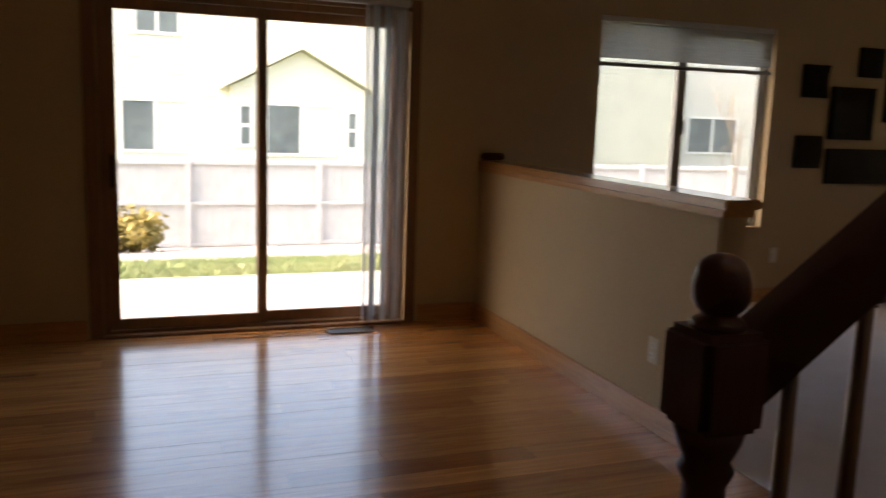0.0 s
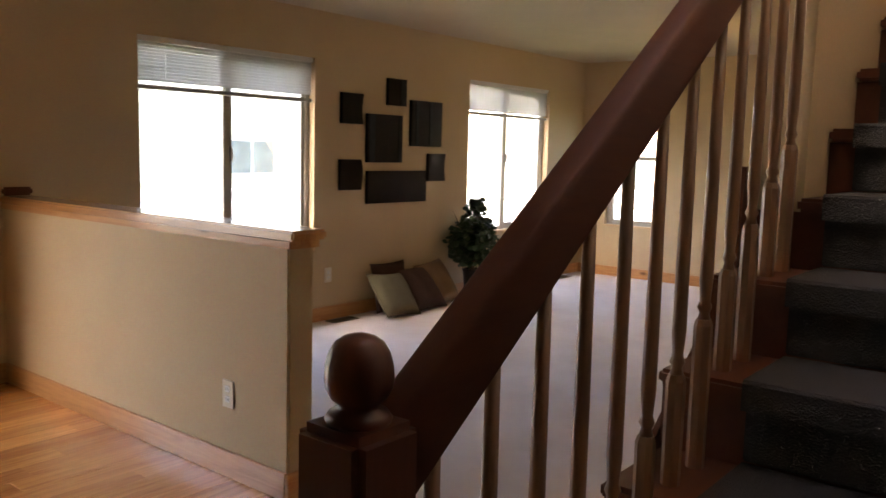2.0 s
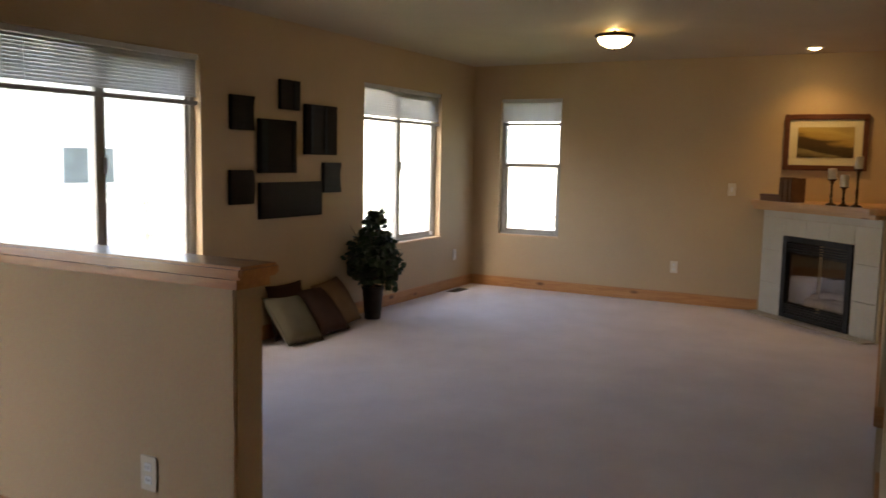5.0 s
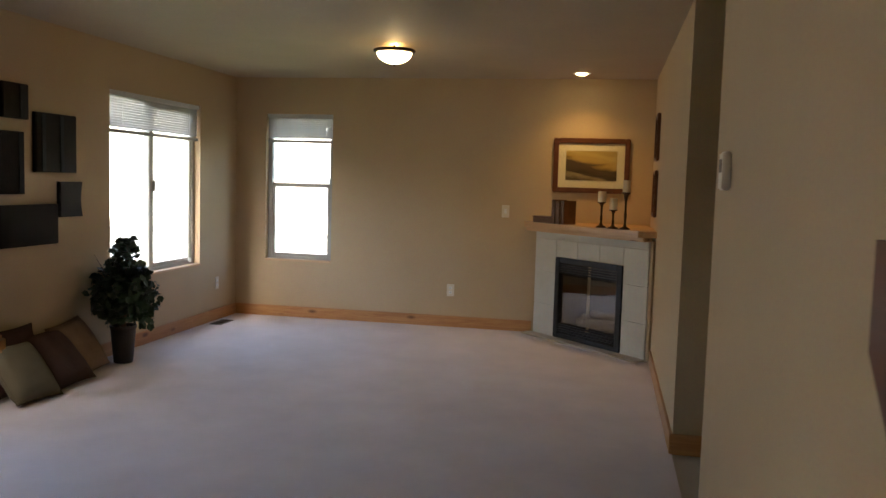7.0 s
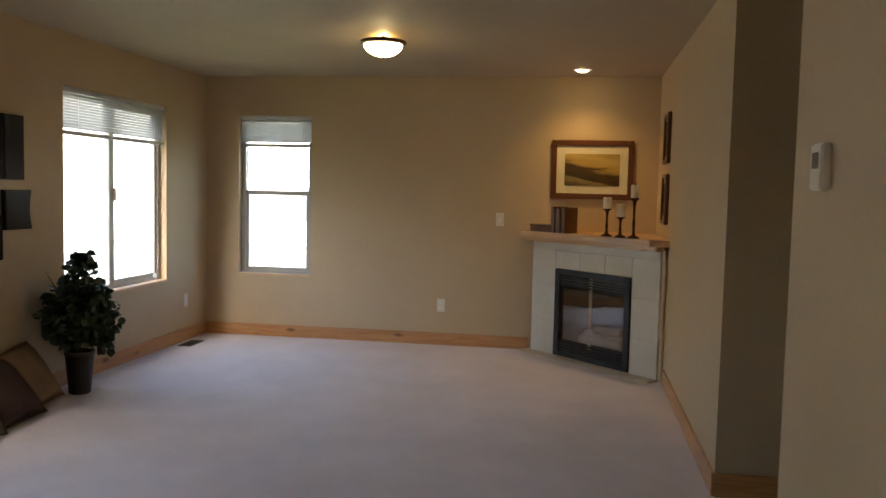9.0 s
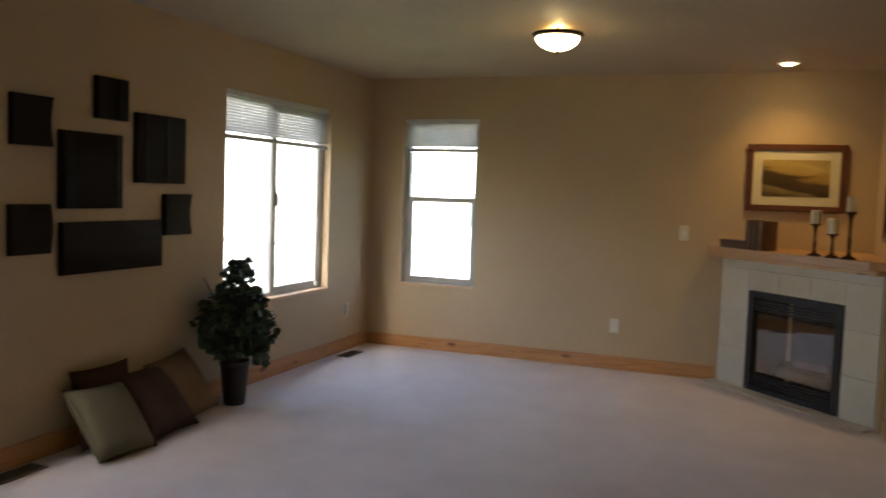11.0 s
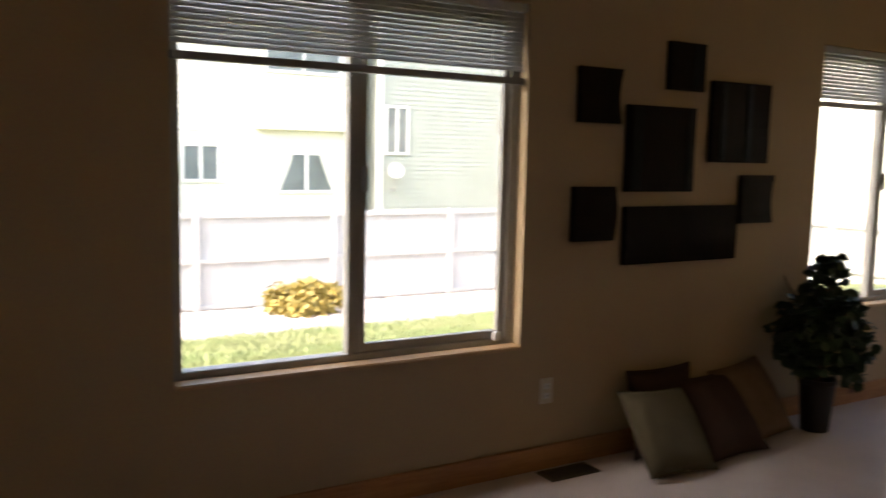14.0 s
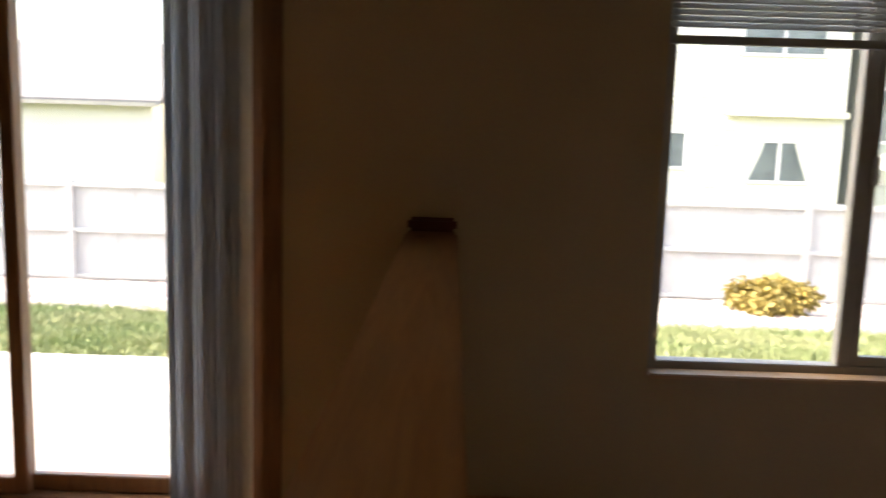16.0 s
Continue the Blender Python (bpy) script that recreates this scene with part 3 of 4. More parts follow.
# plain deep handrail with eased edges
rail_pts = [(0.027 * math.copysign(abs(math.cos(q)) ** 0.35, math.cos(q)), 0.057 * math.copysign(abs(math.sin(q)) ** 0.45, math.sin(q))) for q in [2 * math.pi * k / 32 for k in range(32)]]
bm = bmesh.new()
ends = []
for x in (nx + 0.03, KX):
    ends.append([bm.verts.new((x, a, railz(x) + b)) for a, b in rail_pts])
for k in range(len(rail_pts)):
    j = (k + 1) % len(rail_pts)
    bm.faces.new((ends[0][k], ends[0][j], ends[1][j], ends[1][k]))
bm.faces.new(ends[0][::-1])
bm.faces.new(ends[1])
bmesh.ops.recalc_face_normals(bm, faces=bm.faces)
for f in bm.faces:
    f.smooth = len(f.verts) == 4
part("handrail", bm, STAIN, bal, "thick moulded handrail")
# two turned balusters on every tread, square at the foot
x = 0.655 - NOSE
while x < KX - 0.03:
    z0 = (int((x + 0.03) / RUN) + 1) * RISE
    z1 = railz(x) - 0.06
    lift = z1 - z0
    square = 0.23 + (railz(x) - 0.83 - z0)
    foot = part("baluster", lathe([(0.016, 0), (0.016, square - 0.012), (0.0125, square)], 8, square=True), BALW, bal)
    foot.matrix_basis = pose(x, 0, z0)
    part("shaft", lathe([(0.0125, square - 0.002), (0.009, square + 0.012), (0.0135, square + 0.022), (0.0095, square + 0.034), (0.0125, square + 0.075), (0.0115, square + 0.25), (0.009, lift + 0.012)], 14), BALW, foot, smooth=True)
    x += 0.1115

# ---- fireplace across the corner ----
fp = thing("fireplace", (7.55, 1.25, 0), "corner gas fireplace with cream tile surround and black insert", "fireplace", rz=45)
# rows run along the face from the east wall; y is out into the room
L = 1.485


def fpart(name, rows, mat, label="", bevel=0.0, parent=None):
    return part(name, boxes(*[(L - r[1], L - r[0], *r[2:]) for r in rows], bevel=bevel), mat, parent or fp, label)


D = -1.0
corner_wall = tagged(part("wall_corner", wall_x(0.0, L, D * 0.10, -0.014, 0, 1.0, [(L - 1.18, L - 0.33, 0.03, 0.76)]), PAINT), "tan painted wall set across the corner", "wall", kind="structure")
corner_wall.matrix_basis = pose(7.55, 1.25, 0, 0, 0, 45)
IX0, IX1, IZ0, IZ1 = 0.33, 1.18, 0.02, 0.77
# surround tiles
for (a, b, c, d) in [(0.03, 0.325, k * 0.31, k * 0.31 + 0.307) for k in range(3)] + [(1.185, 1.46, k * 0.31, k * 0.31 + 0.307) for k in range(3)] + [(0.328, 0.612, 0.775, 0.927), (0.615, 0.895, 0.775, 0.927), (0.898, 1.182, 0.775, 0.927)]:
    fpart("tile", [(a, b, -0.013, 0.004, max(c, 0.004), d)], TILE, bevel=0.0015)
fpart("surround_header", [(0.03, 1.46, -0.013, 0.006, 0.930, 0.995)], TILE, bevel=0.003)
ins = fpart("insert", [(IX0, IX0 + 0.06, -0.02, 0.016, IZ0, IZ1), (IX1 - 0.06, IX1, -0.02, 0.016, IZ0, IZ1), (IX0 + 0.06, IX1 - 0.06, -0.02, 0.014, IZ1 - 0.05, IZ1), (IX0 + 0.06, IX1 - 0.06, -0.02, 0.014, IZ0, IZ0 + 0.04)], BLACKMETAL, "black metal firebox frame", 0.004)
for z in [IZ1 - 0.075 - 0.022 * k for k in range(4)] + [IZ0 + 0.052 + 0.022 * k for k in range(4)]:
    fpart("louvre", [(IX0 + 0.06, IX1 - 0.06, -0.012, 0.010, z, z + 0.012)], BLACKMETAL, bevel=0.002, parent=ins)
fpart("firebox", [(IX0 + 0.04, IX1 - 0.04, -0.40, -0.39, IZ0, IZ1), (IX0 + 0.03, IX0 + 0.04, -0.40, -0.02, IZ0, IZ1), (IX1 - 0.04, IX1 - 0.03, -0.40, -0.02, IZ0, IZ1), (IX0 + 0.04, IX1 - 0.04, -0.39, -0.02, IZ0, IZ0 + 0.01), (IX0 + 0.04, IX1 - 0.04, -0.39, -0.02, IZ1 - 0.01, IZ1)], SOOT, "sooty firebox lining", parent=ins)
for k, (x0, x1, y, z, r) in enumerate(((0.46, 1.05, -0.26, 0.19, 0.05), (0.50, 0.98, -0.16, 0.17, 0.042), (0.62, 0.92, -0.21, 0.255, 0.036))):
    part("log", tube((L - x0, y, z), (L - x1, y + 0.03, z + 0.02), r, r * 0.85, 12), LOG, ins, smooth=True)
gp = fpart("fireplace_glass", [(IX0 + 0.06, IX1 - 0.06, -0.016, -0.012, IZ0 + 0.145, IZ1 - 0.165)], FPGLASS, parent=ins)
gp.visible_shadow = False
part("mantel_shelf", prism([(-0.10, 0.0), (0.02, 0.15), (L - 0.02, 0.15), (L + 0.10, 0.0), (L / 2 + 0.02, -0.72), (L / 2 - 0.02, -0.72)], 1.035, 1.085, "xy"), MANTELW, fp, "thick knotty pine corner mantel shelf")
fpart("mantel_moulding", [(-0.02, L + 0.0, -0.012, 0.10, 0.997, 1.034)], MANTELW, bevel=0.010)
for k in range(5):
    fpart("hearth_tile", [(0.0 + k * 0.297, 0.293 + k * 0.297, 0.006, 0.13, 0.004, 0.018)], HEARTH, bevel=0.002)


def on_face(x, y, z):
    s = math.sqrt(0.5)
    return (8.60 - x * s - y * s, 2.30 - x * s + y * s, z)


def framed(name, w, h, border, mat_w, label, art):
    """Framed picture; local x across, z up, front at +y, origin at the lower left corner."""
    th = thing(name, label=label, category="picture")
    part("frame", boxes((0, border, 0, 0.028, 0, h), (w - border, w, 0, 0.028, 0, h), (border, w - border, 0, 0.028, 0, border), (border, w - border, 0, 0.028, h - border, h), bevel=0.006), FRAMEW, th)
    part("mat_board", boxes((border, w - border, 0.004, 0.012, border, h - border)), MAT, th)
    q = border + mat_w
    p = part("print", boxes((-w / 2 + q, w / 2 - q, 0.0, 0.003, -h / 2 + q, h / 2 - q)), art, th)
    p.matrix_basis = pose(w / 2, 0.0125, h / 2)
    g = part("picture_glass", boxes((border, w - border, 0.017, 0.019, border, h - border)), GLASS, th)
    g.visible_shadow = False
    return th


framed("framed_landscape", 0.712, 0.515, 0.048, 0.07, "landscape print with wide mat in a mahogany frame", ART).matrix_basis = pose(E - 0.002, 1.434, 1.372, 0, 0, 90)
framed("framed_picture", 0.32, 0.39, 0.035, 0.03, "small dark framed picture hung beside the mantel", DECOR).matrix_basis = pose(7.66, 1.222, 1.665)
framed("framed_picture", 0.32, 0.39, 0.035, 0.03, "small dark framed picture hung low beside the mantel", DECOR).matrix_basis = pose(7.66, 1.222, 1.195)


def candlestick(h, candle, r, label):
    th = thing("candlestick", label=label, category="candlestick", group="candlesticks on the mantel")
    part("stand", lathe([(0.045, 0), (0.045, 0.008), (0.016, 0.022), (0.009, 0.05), (0.013, h * 0.4), (0.008, h * 0.5), (0.010, h * 0.8), (0.018, h * 0.93), (0.036, h - 0.008), (0.036, h)], 20), DARKMETAL, th, smooth=True)
    part("candle", lathe([(r, h), (r, h + candle - 0.004), (r - 0.006, h + candle), (0.004, h + candle - 0.004)], 20), WAX, th, "ivory pillar candle", smooth=False)
    part("wick", tube((0, 0, h + candle - 0.005), (0.002, 0, h + candle + 0.012), 0.0015, 0.001, 6), BLACKMETAL, th)
    return th


MT = 1.0855
candlestick(0.22, 0.09, 0.034, "dark turned candlestick with an ivory pillar candle").matrix_basis = pose(*on_face(0.97, 0.08, MT))
candlestick(0.16, 0.10, 0.034, "short dark candlestick with an ivory pillar candle").matrix_basis = pose(*on_face(1.13, 0.10, MT))
candlestick(0.31, 0.10, 0.030, "tall dark candlestick with an ivory pillar candle").matrix_basis = pose(*on_face(1.23, 0.06, MT))
for x, h, w, lab in ((0.44, 0.22, 0.045, "brown leather-bound book standing on the mantel"), (0.50, 0.205, 0.05, "dark leather-bound book leaning on the mantel"), (0.56, 0.215, 0.04, "brown book at the end of the row")):
    bk = thing("book", label=lab, category="book", group="books on the mantel")
    part("cover", boxes((0, 0.004, 0, 0.15, 0, h), (w - 0.004, w, 0, 0.15, 0, h), (0.004, w - 0.004, 0.146, 0.15, 0, h), bevel=0.001), BOOKA, bk)
    part("pages", boxes((0.0045, w - 0.0045, 0.004, 0.1455, 0.004, h - 0.004)), MAT, bk)
    bk.matrix_basis = pose(*on_face(x, -0.005, MT), 0, 0, 45)
bx = thing("wooden_box", label="low brown wooden box on the mantel", category="box")
part("body", boxes((0, 0.27, 0, 0.13, 0, 0.042), bevel=0.004), BOOKA, bx)
part("lid", boxes((-0.005, 0.275, -0.005, 0.135, 0.043, 0.062), bevel=0.005), FRAMEW, bx)
bx.matrix_basis = pose(*on_face(0.40, 0.01, MT), 0, 0, 45)


# ---- ceiling lamps ----
cl = thing("ceiling_light", (6.63, 3.22, CH), "flush ceiling light with a frosted dome and bronze rim, lit", "ceiling light")
part("rim", lathe([(0.132, -0.062), (0.150, -0.058), (0.157, -0.046), (0.152, -0.038), (0.132, -0.036)], 40), DARKMETAL, cl, "dark bronze rim", smooth=True)
part("dome", lathe([(0.004, -0.142), (0.045, -0.137), (0.08, -0.124), (0.108, -0.105), (0.125, -0.083), (0.1305, -0.064), (0.1305, -0.052), (0.05, -0.050)], 40), DOMEGLASS, cl, "glowing frosted glass dome", smooth=True)
part("stem", tube((0, 0, -0.052), (0, 0, 0), 0.006, 0.008, 16), DARKMETAL, cl)
part("finial", lathe([(0.003, -0.158), (0.010, -0.152), (0.008, -0.144), (0.008, -0.140)], 12), DARKMETAL, cl, smooth=True)
rl = thing("recessed_light", (8.19, 1.90, CH), "small recessed ceiling spotlight, lit, above the fireplace", "ceiling light")
part("trim_ring", lathe([(0.075, -0.006), (0.078, -0.003), (0.078, 0.0)], 32), WHITETRIM, rl)
part("bulb", lathe([(0.004, -0.020), (0.03, -0.017), (0.050, -0.0065)], 24), BULB, rl, "glowing reflector bulb", smooth=True)


# ---- wall panels of the decor group ----
def decor(x0, x1, z0, z1, bow, stripes, label):
    """A dark metal wall panel; bow: how far the right edge curves in or out; stripes: raised upright bands."""
    w, h = x1 - x0, z1 - z0
    th = thing("wall_panel", (x0, N - 0.004, z0), label, "wall art", "dark wall panels")
    steps = 8
    pts = [(0, 0)] + [(w + bow * math.sin(math.pi * k / steps), h * k / steps) for k in range(steps + 1)] + [(0, h)]
    bm = prism(pts, -0.030, 0.0)
    bmesh.ops.bevel(bm, geom=[e for e in bm.edges if all(v.co.y < -0.02 for v in e.verts)], offset=0.006, segments=2, affect='EDGES')
    part("panel", bm, DECOR, th)
    for a, b in stripes:
        part("band", boxes((a * w, b * w, -0.036, -0.0305, 0.02 * h, 0.98 * h), bevel=0.002), DECORB, th, "blue-grey embossed band")
    part("hanger", boxes((w * 0.4, w * 0.6, 0.0003, 0.003, h * 0.7, h * 0.8)), DARKMETAL, th)
    return th


decor(4.66, 4.913, 1.59, 1.837, -0.018, (), "square dark metal wall panel with one curved edge")
decor(5.20, 5.44, 1.765, 1.992, 0.0, ((0.62, 0.95),), "small dark metal wall panel at the top of the group")
decor(4.955, 5.395, 1.278, 1.683, 0.0, ((0.04, 0.2), (0.86, 0.97)), "large dark metal wall panel with upright bands")
decor(5.505, 5.935, 1.424, 1.826, 0.0, ((0.12, 0.22), (0.56, 0.66)), "tall dark metal wall panel with embossed stripes")
decor(4.648, 4.895, 1.052, 1.302, 0.016, (), "square dark metal wall panel with a bulging edge")
decor(5.75, 6.005, 1.112, 1.362, -0.02, (), "small dark metal wall panel with pinched edges")
decor(4.962, 5.73, 0.932, 1.208, 0.0, (), "long low dark metal wall panel")


# ---- cushions ----
def cushion(size, thick, mat, label):
    bm = bmesh.new()
    n = 14
    grid = {}
    for side in (1, -1):
        for i in range(n + 1):
            for j in range(n + 1):
                u, v = i / n * 2 - 1, j / n * 2 - 1
                puff = max(0.0, (1 - u ** 4) * (1 - v ** 4)) ** 0.55
                pinch = 1 - 0.07 * (1 - abs(u) ** 2) * abs(v) ** 3
                pinch2 = 1 - 0.07 * (1 - abs(v) ** 2) * abs(u) ** 3
                ripple = 0.012 * noise.noise(Vector((u * 2.3, v * 2.3, side + size * 9)))
                grid[side, i, j] = bm.verts.new((u * size / 2 * pinch2, side * (thick / 2 * puff + ripple * puff), v * size / 2 * pinch + size / 2))
    for side in (1, -1):
        for i in range(n):
            for j in range(n):
                q = [grid[side, i, j], grid[side, i + 1, j], grid[side, i + 1, j + 1], grid[side, i, j + 1]]
                bm.faces.new(q if side < 0 else q[::-1])
    bmesh.ops.remove_doubles(bm, verts=bm.verts, dist=0.001)
    th = thing("cushion", label=label, category="cushion", group="cushions against the wall")
    part("cover", bm, mat, th, smooth=True)
    rim = bmesh.new()
    loop = []
    for s in range(48):
        q = s / 12
        side, f = int(q), (q - int(q)) * 2 - 1
        u, v = ((f, -1), (1, f), (-f, 1), (-1, -f))[side]
        loop.append(Vector((u * size / 2 * (1 - 0.07 * (1 - v * v) * abs(u) ** 3), 0, v * size / 2 * (1 - 0.07 * (1 - u * u) * abs(v) ** 3) + size / 2)))
    rings = []
    for s, p in enumerate(loop):
        out = (p - Vector((0, 0, size / 2))).normalized()
        rings.append([rim.verts.new(p + out * 0.005 * math.cos(c * math.pi / 3) + Vector((0, 0.005 * math.sin(c * math.pi / 3), 0))) for c in range(6)])
    for s in range(48):
        for c in range(6):
            rim.faces.new((rings[s][c], rings[(s + 1) % 48][c], rings[(s + 1) % 48][(c + 1) % 6], rings[s][(c + 1) % 6]))
    part("piping", rim, mat, th)
    return th


cushion(0.42, 0.13, SAGE, "sage green cushion leaning on the cushion behind it").matrix_basis = pose(5.06, 5.01, 0.02, -40, 4, 0)
cushion(0.44, 0.13, BROWNCLOTH, "dark brown cushion leaning on the wall").matrix_basis = pose(5.48, 5.05, 0.02, -42, 1, 4)
cushion(0.42, 0.13, TANCLOTH, "tan cushion behind the dark brown one").matrix_basis = pose(5.82, 5.15, 0.02, -34, -4, 6)
cushion(0.42, 0.10, BROWNCLOTH, "dark brown cushion flat against the wall at the back").matrix_basis = pose(5.20, 5.26, 0.012, -12, 0, 0)


# ---- potted plant ----
pl = thing("potted_plant", (6.20, 5.17, 0), "bushy dark green artificial ivy in a dark pot", "plant")
part("pot", lathe([(0.066, 0.005), (0.070, 0.01), (0.092, 0.26), (0.098, 0.27), (0.098, 0.29), (0.086, 0.29), (0.084, 0.25), (0.01, 0.25)], 28), POT, pl, smooth=False)
rnd = random.Random(5)
stems = bmesh.new()
tips = []
for k in range(26):
    a = rnd.uniform(0, 2 * math.pi)
    up = rnd.uniform(0.35, 0.72)
    out = rnd.uniform(0.02, 0.22) * (1 - (up - 0.35) * 1.1)
    p0 = Vector((rnd.uniform(-0.03, 0.03), rnd.uniform(-0.03, 0.03), 0.25))
    p1 = p0 + Vector((math.cos(a) * out * 0.5, math.sin(a) * out * 0.5, up * 0.7))
    p2 = p0 + Vector((math.cos(a) * out * 1.15, math.sin(a) * out * 1.15, up))
    join(stems, tube(p0, p1, 0.004, 0.003, 5))
    join(stems, tube(p1, p2, 0.003, 0.0015, 5))
    tips += [(p0, p1), (p1, p2)]
part("stem", stems, STEM, pl)


def leaf_cloud(centres, count, size, rnd, droop=0.5):
    verts, faces = [], []
    for k in range(count):
        c = centres(rnd)
        s = size * rnd.uniform(0.65, 1.2)
        m = Euler((rnd.uniform(-1.2, 1.2) - droop, rnd.uniform(-1.0, 1.0), rnd.uniform(0, 6.28))).to_matrix()
        i = len(verts)
        for q in ((0, 0, 0), (0.38, 0.28, 0.06), (0.42, 0.62, 0.02), (0, 1.0, -0.10), (-0.42, 0.62, 0.02), (-0.38, 0.28, 0.06), (0, 0.5, -0.04)):
            verts.append(c + m @ (Vector(q) * s))
        faces += [(i, i + 1, i + 6), (i + 1, i + 2, i + 6), (i + 2, i + 3, i + 6), (i + 3, i + 4, i + 6), (i + 4, i + 5, i + 6), (i + 5, i, i + 6)]
    me = bpy.data.meshes.new("foliage")
    me.from_pydata(verts, [], faces)
    bm = bmesh.new()
    bm.from_mesh(me)
    bpy.data.meshes.remove(me)
    return bm


LOBES = [(Vector((0.0, 0.0, 0.62)), 0.23, 0.17), (Vector((0.12, -0.04, 0.50)), 0.20, 0.16), (Vector((-0.15, 0.0, 0.52)), 0.18, 0.15), (Vector((0.0, 0.0, 0.80)), 0.12, 0.14), (Vector((0.02, -0.02, 0.91)), 0.07, 0.06), (Vector((-0.08, -0.02, 0.86)), 0.05, 0.08), (Vector((0.15, 0.0, 0.66)), 0.13, 0.13), (Vector((0.12, -0.08, 0.36)), 0.11, 0.10), (Vector((-0.14, -0.03, 0.42)), 0.10, 0.10), (Vector((0.22, 0.0, 0.50)), 0.08, 0.10)]


def ivy(r):
    c, w, h = r.choices(LOBES, [a[1] ** 2 for a in LOBES])[0]
    while True:
        v = Vector((r.uniform(-1, 1), r.uniform(-1, 1), r.uniform(-1, 1)))
        if v.length < 1:
            p = c + Vector((v.x * w, v.y * w * 0.85, v.z * h))
            if p.y < 0.19:
                return p


part("foliage", leaf_cloud(ivy, 1400, 0.062, rnd), LEAF, pl, "dense dark green ivy leaves")


# ---- small fittings ----
def outlet(loc, rz, label, switch=False):
    """Cover plate; local x across, z up, front at -y."""
    th = thing("light_switch" if switch else "wall_outlet", loc, label, "switch" if switch else "outlet", rz=rz)
    part("cover_plate", boxes((-0.037, 0.037, -0.006, 0.0, -0.06, 0.06), bevel=0.003), PLATE, th)
    if switch:
        part("rocker", boxes((-0.012, 0.012, -0.012, -0.0062, -0.022, 0.022), bevel=0.003), WHITETRIM, th)
    else:
        for z in (-0.022, 0.022):
            s = part("socket", boxes((-0.016, 0.016, -0.0085, -0.0062, z - 0.014, z + 0.014), bevel=0.002), WHITETRIM, th)
            for x in (-0.007, 0.005):
                part("slot", boxes((x, x + 0.002, -0.0092, -0.0086, z - 0.005, z + 0.005)), BLACKMETAL, s)
    return th


outlet((HWX, 3.33, 0.36), -90, "almond outlet plate on the half wall")
outlet((E, 3.11, 0.37), -90, "almond outlet plate low on the wall")
outlet((E, 2.59, 1.17), -90, "almond switch plate beside the fireplace", True)
outlet((8.18, N, 0.37), 0, "almond outlet plate under the corner window")
outlet((4.55, N, 0.37), 0, "almond outlet plate near the cushions")
outlet((5.17, 0.80, 1.22), -90, "dark switch plate on the shaded hall wall", True)
ts = thing("thermostat", (3.72, STY, 1.51), "white thermostat on the stair wall", "thermostat")
part("body", boxes((-0.055, 0.055, 0.0, 0.030, -0.068, 0.068), bevel=0.006), PLATE, ts)
part("display", boxes((-0.032, 0.032, 0.0305, 0.032, -0.005, 0.042)), VENTMETAL, ts, "grey display window")


def floor_vent(x, y, w, d, label):
    th = thing("floor_vent", (x, y, 0.004), label, "vent", "floor vents")
    part("frame", boxes((-w / 2, w / 2, -d / 2, -d / 2 + 0.015, 0, 0.006), (-w / 2, w / 2, d / 2 - 0.015, d / 2, 0, 0.006), (-w / 2, -w / 2 + 0.015, -d / 2 + 0.015, d / 2 - 0.015, 0, 0.006), (w / 2 - 0.015, w / 2, -d / 2 + 0.015, d / 2 - 0.015, 0, 0.006), (-0.006, 0.006, -d / 2 + 0.015, d / 2 - 0.015, 0, 0.006), bevel=0.001), VENTMETAL, th)
    part("duct", boxes((-w / 2 + 0.015, w / 2 - 0.015, -d / 2 + 0.015, d / 2 - 0.015, -0.002, 0.001)), BLACKMETAL, th)
    for k in range(11):
        xx = -w / 2 + 0.025 + k * (w - 0.05) / 10
        if abs(xx) > 0.01:
            part("slat", boxes((xx - 0.003, xx + 0.003, -d / 2 + 0.015, d / 2 - 0.015, 0.001, 0.005)), VENTMETAL, th)


floor_vent(8.03, 5.27, 0.28, 0.12, "brown metal floor vent in the carpet by the corner")
floor_vent(4.62, 5.30, 0.28, 0.12, "brown metal floor vent in the carpet by the cushions")
floor_vent(1.13, 5.25, 0.28, 0.12, "brown metal floor vent in the wood floor by the patio door")

# ---- garden ----
GY0, GZ0, SLOPE = 8.0, -0.19, 0.131


def gz(y):
    return GZ0 - SLOPE * max(0.0, min(y, 17.0) - GY0)


bm = bmesh.new()
prev = None
for y in (-400, N + 0.15, GY0, 11.2, 17.0, 60.0, 900):
    row = [bm.verts.new((x, y, gz(y))) for x in (-900, -40, 60, 900)]
    if prev:
        for k in range(3):
            bm.faces.new((prev[k], prev[k + 1], row[k + 1], row[k]))
    prev = row
tagged(part("ground", bm, GRASS), "sloping lawn and earth round the house", "ground", kind="structure")
tagged(part("patio", boxes((-2.2, 2.55, N + 0.16, 8.0, -0.3, -0.165), bevel=0.01), CONCRETE), "pale concrete patio slab outside the sliding door", "patio", kind="structure")
bm = bmesh.new()
v = [bm.verts.new(p) for p in ((-14, 11.2, gz(11.2) + 0.012), (14, 11.6, gz(11.6) + 0.012), (14, 16.6, gz(16.6) + 0.012), (-14, 16.6, gz(16.6) + 0.012))]
bm.faces.new(v)
tagged(part("gravel_bed", bm, GRAVEL), "pale gravel bed along the fence", "gravel", kind="structure")


